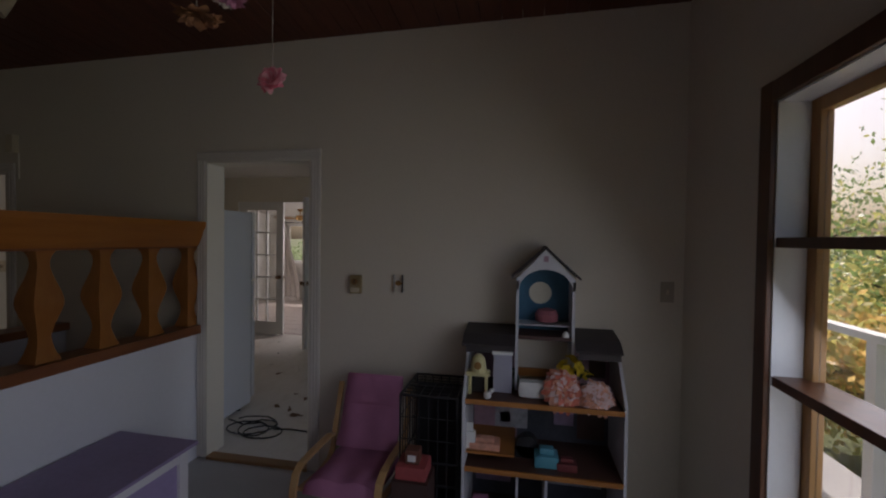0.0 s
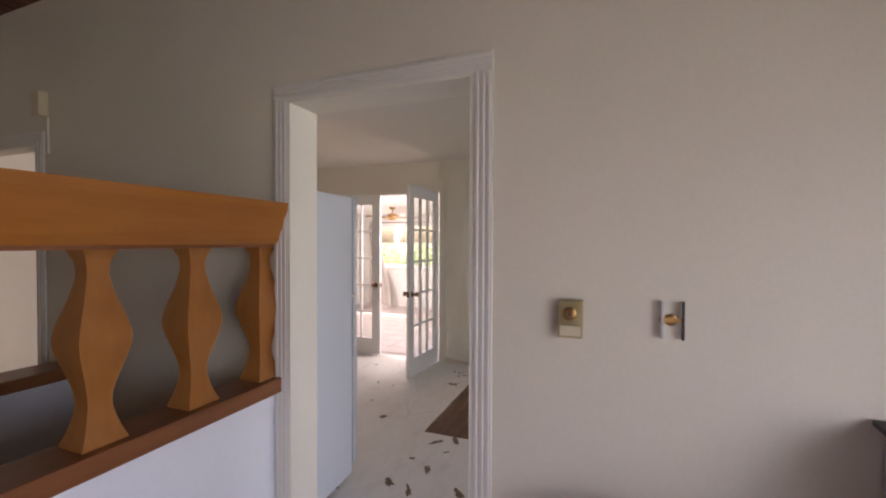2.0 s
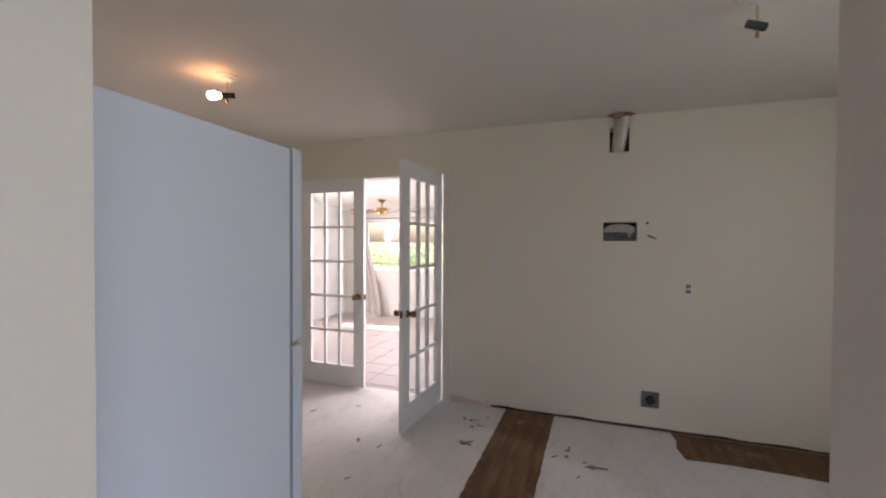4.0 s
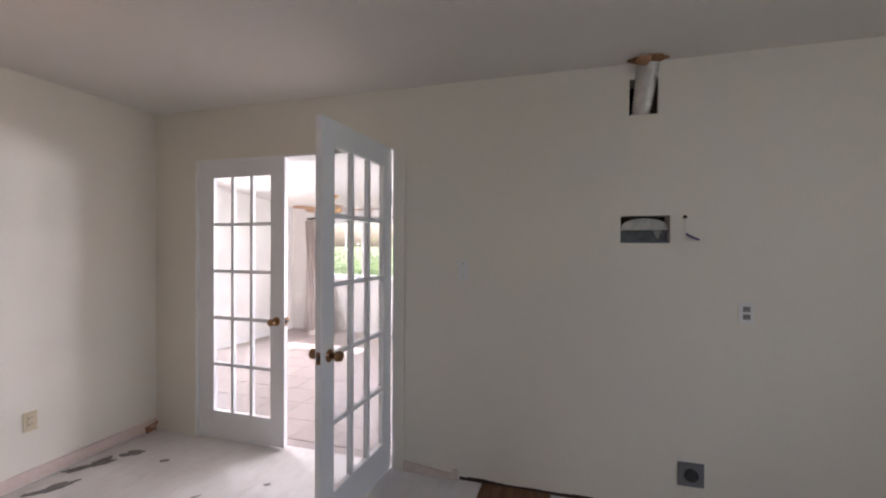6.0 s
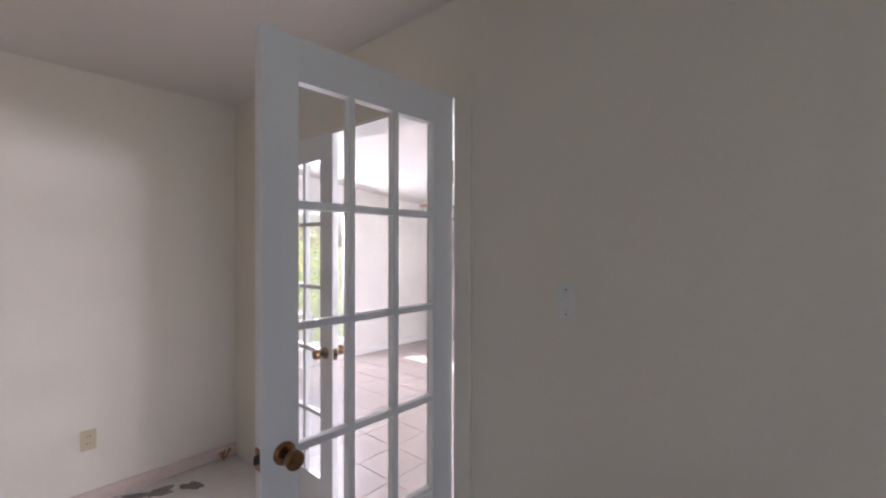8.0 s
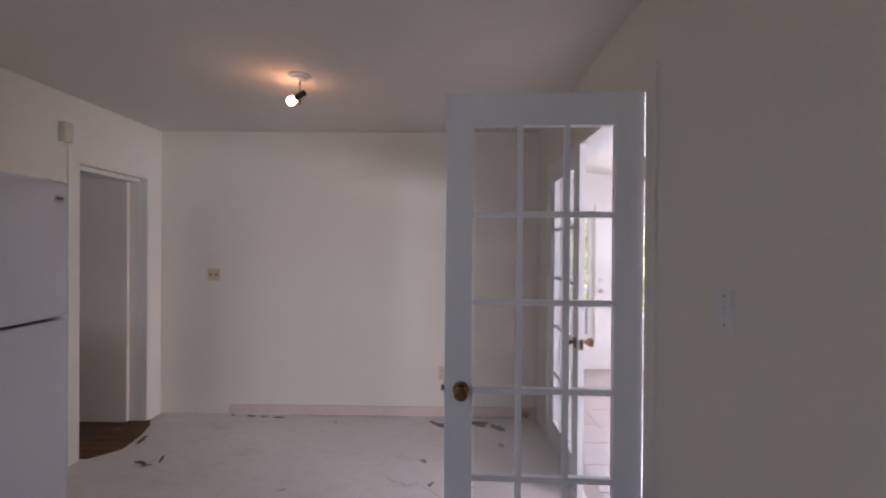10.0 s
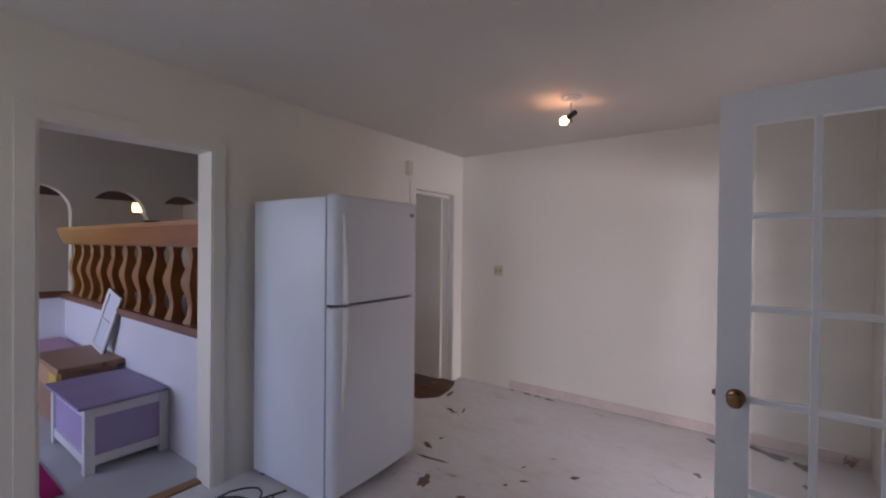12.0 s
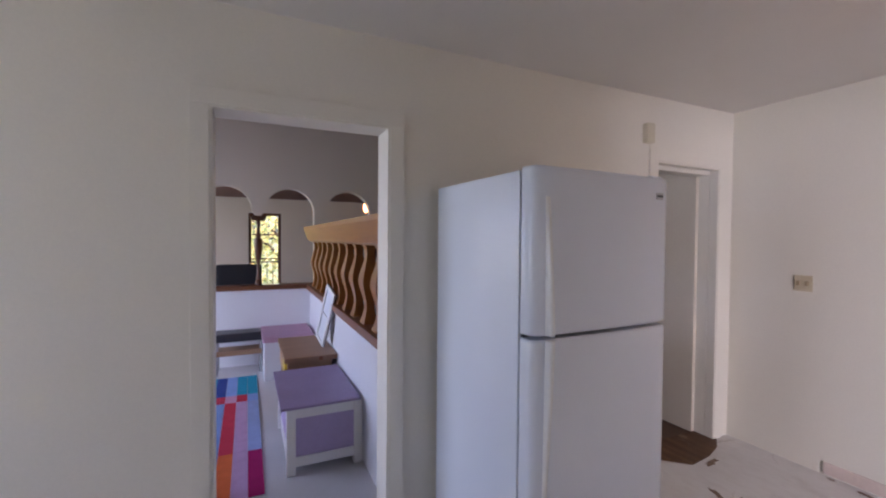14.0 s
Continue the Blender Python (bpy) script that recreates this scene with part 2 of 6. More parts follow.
def slab(bm, outline, depth, m=None):
    """A flat outline in the xy plane, given thickness along +z."""
    a = [bm.verts.new((x, y, 0)) for x, y in outline]
    b = [bm.verts.new((x, y, depth)) for x, y in outline]
    n = len(a)
    bm.faces.new(a[::-1])
    bm.faces.new(b)
    for i in range(n):
        bm.faces.new((a[i], a[(i + 1) % n], b[(i + 1) % n], b[i]))
    if m is not None:
        bmesh.ops.transform(bm, matrix=m, verts=a + b)
    return bm


def tube(bm, pts, r, n=8):
    """A round bar along a line of points."""
    pts = [Vector(p) for p in pts]
    rings = []
    for i, p in enumerate(pts):
        d = (pts[min(i + 1, len(pts) - 1)] - pts[max(i - 1, 0)]).normalized()
        q = d.to_track_quat("Z", "Y").to_matrix()
        rad = r[i] if isinstance(r, (list, tuple)) else r
        rings.append([bm.verts.new(p + q @ Vector((rad * math.cos(2 * math.pi * k / n), rad * math.sin(2 * math.pi * k / n), 0))) for k in range(n)])
    for a, b in zip(rings, rings[1:]):
        for k in range(n):
            bm.faces.new((a[k], a[(k + 1) % n], b[(k + 1) % n], b[k]))
    bm.faces.new(rings[0][::-1])
    bm.faces.new(rings[-1])
    return bm


def mesh_ob(name, bm, material, smooth=False):
    bmesh.ops.recalc_face_normals(bm, faces=bm.faces)
    me = bpy.data.meshes.new(name)
    bm.to_mesh(me)
    bm.free()
    if smooth:
        me.polygons.foreach_set("use_smooth", [True] * len(me.polygons))
        me.set_sharp_from_angle(angle=radians(35))
    me.materials.append(material)
    return new(name, me)


def part(name, bm, material, parent, label="", smooth=False):
    ob = mesh_ob(name, bm, material, smooth)
    ob.parent = parent
    return tagged(ob, label)


def piece(name, me, parent, m):
    """One of many alike pieces, sharing mesh data."""
    ob = new(name, me)
    ob.parent, ob.matrix_basis = parent, m
    return ob


def thing(name, m, label, category, group=""):
    ob = new(name)
    ob.matrix_world = m if isinstance(m, Matrix) else pose(*m)
    ob.empty_display_size = 0.1
    return tagged(ob, label, category, group)


def structure(name, bm, material, label="", category=""):
    return tagged(mesh_ob(name, bm, material), label, category, kind="structure")


def wall(name, axis, p0, p1, a0, a1, z0, z1, holes, material, label):
    """A wall with thickness p0..p1 across axis, a0..a1 along it, and rectangular holes (a, a, z, z) right through."""
    As = sorted({a0, a1, *[v for h in holes for v in h[:2]]})
    Zs = sorted({z0, z1, *[v for h in holes for v in h[2:]]})
    def solid(i, j):
        if not (0 <= i < len(As) - 1 and 0 <= j < len(Zs) - 1):
            return False
        a, z = (As[i] + As[i + 1]) / 2, (Zs[j] + Zs[j + 1]) / 2
        return not any(h[0] < a < h[1] and h[2] < z < h[3] for h in holes)
    bm, vs = bmesh.new(), {}
    def v(p, i, j):
        if (p, i, j) not in vs:
            q = (p0, p1)[p]
            vs[p, i, j] = bm.verts.new((q, As[i], Zs[j]) if axis == "x" else (As[i], q, Zs[j]))
        return vs[p, i, j]
    for i in range(len(As) - 1):
        for j in range(len(Zs) - 1):
            if solid(i, j):
                for p in (0, 1):
                    bm.faces.new((v(p, i, j), v(p, i + 1, j), v(p, i + 1, j + 1), v(p, i, j + 1)))
                for di, dj, e in ((-1, 0, ((i, j), (i, j + 1))), (1, 0, ((i + 1, j), (i + 1, j + 1))), (0, -1, ((i, j), (i + 1, j))), (0, 1, ((i, j + 1), (i + 1, j + 1)))):
                    if not solid(i + di, j + dj):
                        bm.faces.new((v(0, *e[0]), v(0, *e[1]), v(1, *e[1]), v(1, *e[0])))
    return structure(name, bm, material, label, "wall")


# ---- structure ----
D1 = (-2.152, -1.375)      # doorway between den and kitchen
D2 = (-4.70, -4.035)        # doorway between hall and kitchen
FD = (-4.462, -2.839)        # french doors
KN, KS, KW, KE = 3.425, 0.14, -4.87, 0.98
KH = 2.46
D2D = (-4.70, -3.86)        # the same doorway on the hall side
wall("wall_kitchen_south", "y", 0.086, KS, -6.5, 1.1, 0, 3.25, [(*D1, 0, 2.035), (*D2, 0, 2.03)], CREAM, "cream painted wall with two doorways")
wall("wall_kitchen_south_core", "y", 0.0, 0.0855, -6.5, 1.1, 0, 3.25, [(*D1, 0, 2.035), (*D2D, 0, 2.0)], CREAM, "hall side of the wall with two doorways")
wall("wall_kitchen_north", "y", KN, KN + 0.14, -6.5, 1.1, 0, 2.7, [(*FD, 0, 2.08), (-1.445, -1.3, 2.175, 2.37), (-1.485, -1.236, 1.47, 1.621)], CREAM, "cream painted wall with cut-out holes")
wall("wall_kitchen_west", "x", KW - 0.12, KW, KS, KN, 0, KH, [], CREAM, "cream painted kitchen wall")
# the bay is out of view, added to keep window light off nearby walls
wall("wall_kitchen_east", "x", KE, KE + 0.14, KS, KN, 0, KH, [(0.5, 1.7, 0.6, 2.3)], CREAM, "cream kitchen wall opening into an added unseen bay")
structure("wall_baffle_south", boxed(KE + 0.14, 1.62, 0.4, 0.5, 0.5, 2.4), CREAM, "added unseen bay side that narrows the window light", "wall")
structure("wall_baffle_north", boxed(KE + 0.14, 1.62, 1.7, 1.8, 0.5, 2.4), CREAM, "added unseen bay side that narrows the window light", "wall")
structure("wall_baffle_sill", boxed(KE + 0.14, 1.62, 0.5, 1.7, 0.5, 0.6), CREAM, "added unseen deep bay sill that narrows the window light", "wall")
structure("wall_baffle_head", boxed(KE + 0.14, 1.62, 0.5, 1.7, 2.3, 2.4), CREAM, "added unseen bay head that narrows the window light", "wall")
# added sheet closing the cut-outs, its dark colour painting the cavity shade
structure("wall_cavity_shade", boxed(-1.6, -1.1, KN + 0.142, KN + 0.15, 1.4, 2.42), HOLE_SHADE, "added dark sheet painted as the shade inside the wall", "wall")
structure("ceiling_kitchen", boxed(KW - 0.12, KE + 0.14, KS, KN, KH, KH + 0.1), CEIL, "lightly textured off-white ceiling", "ceiling")
floor_k = structure("floor_kitchen", boxed(KW - 0.12, KE, 0.05, KN + 0.06, -0.15, 0), SUBFLOOR, "scraped whitish subfloor with glue scars", "floor")

# den and hall
DE, DW, DS, DH = 0.86, -4.66, -3.3, 2.80
wall("wall_den_north", "y", -0.008, -0.0005, DW, DE, 0, 3.2, [(*D1, 0, 2.035), (*D2D, 0, 2.0)], DEN, "warm grey-white den wall")
# the opening beyond the arches is unseen, made up for the porch fill
wall("wall_den_east", "x", DE, DE + 0.16, -7.0, 0.0, 0, 3.25, [(-3.05, -0.85, 0.33, 2.03), (-5.9, -4.1, 0.8, 2.1)], DEN, "dim den wall with a tall window")
wall("wall_hall_west", "x", DW - 0.12, DW, -7.0, 0.0, 0, 3.25, [], DEN, "pale hall wall")
structure("floor_den", boxed(-2.28, DE, -6.6, 0.05, -0.15, -0.012), CARPET, "pale grey carpet", "floor")
structure("floor_hall", boxed(DW - 0.1, -2.28, -6.6, 0.05, -0.15, -0.012), HALLFLOOR, "red-brown wooden hall floor", "floor")
bm = bmesh.new()
TILT = Matrix(((1, 0, 0, 0), (0, 1, 0, 0), (0, -0.085, 1, 0), (0, 0, 0, 1)))  # boards rise towards the porch
for i in range(48):
    x0 = -4.8 + i * 0.122
    z = DH + 0.016 * (x0 + 1.9)
    box(bm, x0, x0 + 0.119, -3.42, 0.0, z, z + 0.03, m=TILT)
box(bm, -4.8, 1.05, -3.42, 0.0, DH + 0.075, DH + 0.1, m=TILT)
structure("ceiling_den", bm, DARKBOARD, "dark red-brown stained board ceiling", "ceiling")

# arcade between the den and the sun porch
ARCH = [-3.41, -2.70, -1.99, -1.285, -0.58, 0.125]
bm = bmesh.new()
AR, AS, AZ = 0.285, 1.80, 0.87


def arcade(bm, y0, y1):
    def quad(pts):
        f = [bm.verts.new((x, y0, z)) for x, z in pts]
        g = [bm.verts.new((x, y1, z)) for x, z in pts]
        n = len(pts)
        bm.faces.new(f)
        bm.faces.new(g[::-1])
        for i in range(n):
            bm.faces.new((f[i], f[(i + 1) % n], g[(i + 1) % n], g[i]))
    n = 16
    for c in ARCH:
        for i in range(n):
            a, b = math.pi * i / n, math.pi * (i + 1) / n
            quad([(c + AR * math.cos(a), AS + AR * math.sin(a)), (c + AR * math.cos(b), AS + AR * math.sin(b)), (c + AR * math.cos(b), 2.2), (c + AR * math.cos(a), 2.2)])
    edges = [DW] + [e for c in ARCH for e in (c - AR, c + AR)] + [DE]
    for i in range(0, len(edges), 2):
        full = i in (0, 4, len(edges) - 2)
        if full:
            quad([(edges[i], AZ), (edges[i + 1], AZ), (edges[i + 1], 2.2), (edges[i], 2.2)])
        else:
            m = (edges[i] + edges[i + 1]) / 2
            quad([(edges[i], AS), (m - 0.03, AS - 0.05), (m + 0.03, AS - 0.05), (edges[i + 1], AS), (edges[i + 1], 2.2), (edges[i], 2.2)])
    low = sorted({round(e, 6) for e in edges} | {round(c + AR * math.cos(math.pi * i / n), 6) for c in ARCH for i in range(n + 1)})
    quad([(x, 2.2) for x in low] + [(DE, 3.25), (DW, 3.25)])
    bmesh.ops.remove_doubles(bm, verts=bm.verts[:], dist=0.0002)
    bm.verts.index_update()
    keys = [tuple(sorted(v.index for v in f.verts)) for f in bm.faces]
    bmesh.ops.delete(bm, geom=[f for f, k in zip(list(bm.faces), keys) if keys.count(k) > 1], context="FACES")


arcade(bm, DS - 0.12, DS)
structure("wall_arcade", bm, DEN, "grey plaster wall with a row of round arches", "wall")
structure("wall_arcade_base", boxed(DW, DE, DS - 0.12, DS, -0.02, AZ), LOWWHITE, "white low wall under the arches", "wall")
structure("trim_arcade_sill", boxed(DW, DE, DS - 0.16, DS + 0.03, AZ, AZ + 0.055, bevel=0.008), CAPX, "dark wooden sill along the arches", "sill")

# sun porch beyond the arches
wall("wall_porch_south", "y", -6.5, -6.36, DW, DE, 0, 2.6, [(-2.10, -1.54, 0.45, 1.95), (-0.93, -0.2, 0.45, 1.95)], DEN, "pale porch wall with tall windows")
bm = bmesh.new()
for i in range(25):
    y0 = -6.4 + i * 0.12
    box(bm, DW, DE, y0, y0 + 0.114, 2.22, 2.25)
box(bm, DW, DE, -6.4, -3.42, 2.28, 2.32)
structure("ceiling_porch", bm, DARKBOARD, "dark wooden porch ceiling", "ceiling")

# living room beyond the french doors
LN, LW, LE = 7.2, -6.38, 0.98
# second opening is invented, out of view, to hold the fill lamp
wall("wall_living_north", "y", LN, LN + 0.16, LW - 0.2, LE + 0.14, 0, 2.7, [(-5.9, -4.2, 0.9, 1.87), (-2.4, -0.4, 0.9, 1.9)], LIVING, "bright white wall with wide windows")
wall("wall_living_west", "x", LW - 0.14, LW, KN, LN + 0.16, 0, 2.7, [(3.92, 4.42, 0.35, 1.93), (4.74, 5.55, 0.22, 1.93)], LIVING, "white wall with glazed openings")
wall("wall_living_east", "x", LE, LE + 0.14, KN + 0.14, LN, 0, 2.7, [], LIVING, "white living room wall")
bm = bmesh.new()
slab(bm, [(KN + 0.14, 2.46), (LN, 2.09), (LN, 2.2), (KN + 0.14, 2.6)], LE - LW, Matrix(((0, 0, 1, LW), (1, 0, 0, 0), (0, 1, 0, 0), (0, 0, 0, 1))))
structure("ceiling_living", bm, LIVING, "white ceiling sloping down to the windows", "ceiling")
floor_l = structure("floor_living", boxed(LW - 0.1, LE, KN + 0.06, LN + 0.1, -0.15, -0.005), GROUT, "terracotta tiled floor with pale joints", "floor")

# unseen roof that closes the house, with eaves added to block the sun
structure("roof", boxed(-8.7, 1.7, -7.2, 8.42, 3.3, 3.42), DARKBOARD, "unseen flat roof with wide eaves added to block the sun", "roof")
# added board, its height set so only a thin sun stripe gets in
structure("trim_sun_block_north", boxed(-7.0, 1.7, 8.36, 8.42, 2.45, 3.3), WHITE, "added unseen white eave board that cuts the sun to a stripe", "eave")
structure("ground", boxed(-900, 900, -900, 900, -1.6, -1.5), mat("dry_lawn", (0.12, 0.14, 0.05), 0.95, var=0.3, big=0.4, fine=12), "rough grassy ground", "ground")


def casing(name, a0, a1, top, y, out, width, material, label, flutes=0):
    """Door trim on one face of a wall: two legs and a head, out: which way it stands proud."""
    ob = tagged(new(name), label, "trim", kind="structure")
    t = 0.014
    def leg(bm, x0, x1, z0, z1, d0=0.0, d1=t):
        ys = sorted((y + out * d0, y + out * d1))
        box(bm, x0, x1, *ys, z0, z1, bevel=0.003)
    for n, x0, x1 in (("side_casing", a0 - width, a0), ("side_casing", a1, a1 + width)):
        bm = bmesh.new()
        leg(bm, x0, x1, 0, top)
        for k in range(flutes):
            fx = x0 + width * (k + 0.6) / (flutes + 0.2)
            leg(bm, fx - width * 0.09, fx + width * 0.09, 0, top, t - 0.002, t + 0.004)
        part(n, bm, material, ob)
    bm = bmesh.new()
    leg(bm, a0 - width, a1 + width, top, top + width)
    for k in range(flutes):
        fz = top + width * (k + 0.6) / (flutes + 0.2)
        leg(bm, a0 - width, a1 + width, fz - width * 0.09, fz + width * 0.09, t - 0.002, t + 0.004)
    part("head_casing", bm, material, ob)
    return ob


def liner(name, a0, a1, top, y0, y1, material, label):
    ob = tagged(new(name), label, "door frame", kind="structure")
    t = 0.012
    part("jamb", boxed(a0, a0 + t, y0, y1, 0, top), material, ob)
    part("jamb", boxed(a1 - t, a1, y0, y1, 0, top), material, ob)
    part("head_jamb", boxed(a0 + t, a1 - t, y0, y1, top - t, top), material, ob)
    return ob


TRIMG = mat("grey_white_trim", (0.70, 0.655, 0.59), 0.45, var=0.04)
casing("trim_doorway_den", D1[0], D1[1], 2.035, -0.008, -1, 0.066, TRIMG, "fluted off-white door casing", 3)
casing("trim_doorway_kitchen", D1[0], D1[1], 2.035, KS, 1, 0.072, CREAM, "cream painted flat door casing", 0)
liner("door_frame_den", D1[0], D1[1], 2.035, -0.02, KS + 0.01, CREAM, "cream painted door lining without a door")
casing("trim_hall_doorway_den", D2D[0], D2D[1], 2.0, -0.008, -1, 0.06, TRIMG, "off-white door casing in the hall", 2)
liner("door_frame_hall_side", D2D[0], D2D[1], 2.0, -0.02, 0.084, CREAM, "cream painted door lining on the hall side")
casing("trim_hall_doorway", D2[0], D2[1], 2.03, KS, 1, 0.075, CREAM, "cream painted door casing beside the corner", 0)
liner("door_frame_hall", D2[0], D2[1], 2.03, 0.088, KS + 0.01, CREAM, "cream painted door lining without a door")
casing("trim_french_doors", FD[0], FD[1], 2.08, KN, -1, 0.07, CREAM, "cream painted casing around the french doors", 0)
liner("door_frame_french", FD[0], FD[1], 2.08, KN - 0.01, KN + 0.15, WHITE, "white frame of the french doors")
structure("threshold_den", boxed(D1[0] + 0.012, D1[1] - 0.012, -0.03, 0.045, -0.012, 0.012, bevel=0.006), wood("worn_threshold", (0.34, 0.19, 0.08), (0.19, 0.09, 0.035), "x", 0.5), "worn wooden threshold strip", "threshold")
structure("baseboard_west", boxed(KW, KW + 0.014, 0.75, KN, 0.012, 0.085, bevel=0.004), SKIRT, "pinkish beige baseboard", "baseboard")
rag = random.Random(5)
wav = [1.6 + i * (KN - 1.6) / 40 for i in range(41)]
bm = slab(bmesh.new(), [(-1.855 + rag.uniform(-0.003, 0.005), y) for y in wav] + [(-2.255 + rag.uniform(-0.005, 0.003), y) for y in wav[::-1]], 0.004)
structure("bare_strip", bm, PLY, "strip of bare brown plywood", "floor patch")
bm = slab(bmesh.new(), [(-0.985, 3.405), (-0.965, 3.28), (-0.985, 3.16), (-0.95, 3.0), (-0.7, 3.02), (-0.36, 3.01), (0.2, 2.96), (0.6, 3.0), (0.97, 2.95), (0.97, 3.405)], 0.004)
structure("bare_area", bm, PLY, "patch of bare brown plywood by the wall", "floor patch")
bm = slab(bmesh.new(), [(-4.72, 0.0), (-4.06, 0.0), (-4.06, 0.20), (-4.2, 0.33), (-4.42, 0.3), (-4.6, 0.24), (-4.72, 0.16)], 0.003, Matrix.Translation((0, 0, 0.001)))
structure("bare_doorway_patch", bm, PLY, "brown bare floor in the hall doorway", "floor patch")


# half walls and balustrade
def half_wall(name, x0, x1, y0, y1, top, label):
    structure(name, boxed(x0, x1, y0, y1, -0.02, top), LOWWHITE, label, "half wall")


half_wall("wall_half_den", -2.335, -2.222, DS, -0.008, 0.858, "white painted half wall under the balustrade")
half_wall("wall_half_hall", -3.45, -3.34, DS, -0.008, 0.82, "white half wall across the hall")
structure("trim_hall_cap", boxed(-3.49, -3.30, DS + 0.04, -0.01, 0.82, 0.876, bevel=0.008), CAPWOOD, "dark wooden cap on the half wall", "cap")


def baluster_mesh():
    """A square baluster, sawn to the same wavy line on all four sides."""
    prof = [(0.056, 0.0), (0.056, 0.012), (0.044, 0.045), (0.033, 0.09), (0.030, 0.125), (0.036, 0.165), (0.050, 0.215), (0.063, 0.265), (0.065, 0.30),
            (0.056, 0.345), (0.041, 0.395), (0.030, 0.445), (0.027, 0.475), (0.031, 0.505), (0.041, 0.528), (0.048, 0.54)]
    fine = []
    for i in range(len(prof) - 1):
        p0, p1, p2, p3 = (prof[min(max(k, 0), len(prof) - 1)] for k in (i - 1, i, i + 1, i + 2))
        for u in (0.0, 0.5):
            fine.append(tuple(0.5 * (2 * b + (c - a) * u + (2 * a - 5 * b + 4 * c - d) * u * u + (3 * b - a - 3 * c + d) * u ** 3) for a, b, c, d in zip(p0, p1, p2, p3)))
    prof = fine + [prof[-1]]
    bm = bmesh.new()
    rings = [[bm.verts.new((sx * r * 0.92, sy * r, z)) for sx, sy in ((-1, -1), (1, -1), (1, 1), (-1, 1))] for r, z in prof]
    for a, b in zip(rings, rings[1:]):
        for i in range(4):
            bm.faces.new((a[i], a[(i + 1) % 4], b[(i + 1) % 4], b[i]))
    bm.faces.new(rings[0][::-1])
    bm.faces.new(rings[-1])
    return bm


bal = thing("balustrade", (-2.265, -1.65, 0.858), "honey-brown wooden balustrade with wavy cut balusters", "balustrade")
part("cap", boxed(-0.075, 0.085, -1.64, 1.64, 0.001, 0.06, bevel=0.006), CAPWOOD, bal, "red-brown wooden sill board")
bm = slab(bmesh.new(), [(-0.05, 0.60), (0.06, 0.60), (0.075, 0.625), (0.115, 0.735), (0.118, 0.765), (-0.10, 0.765), (-0.10, 0.735), (-0.06, 0.625)], 3.285,
          Matrix(((1, 0, 0, 0), (0, 0, 1, -1.645), (0, 1, 0, 0), (0, 0, 0, 1))))
part("top_rail", bm, HONEY, bal, "honey pine flared handrail")
part("fillet", boxed(-0.03, 0.045, -1.64, 1.64, 0.588, 0.60), CAPWOOD, bal)
bm0 = baluster_mesh()
first = part("baluster", bm0, HONEYZ, bal, smooth=True)
first.location = (0, 1.60, 0.054)
k = 1
while 1.60 - 0.299 * k > -1.6:
    piece("baluster", first.data, bal, pose(0, 1.60 - 0.299 * k, 0.054))
    k += 1


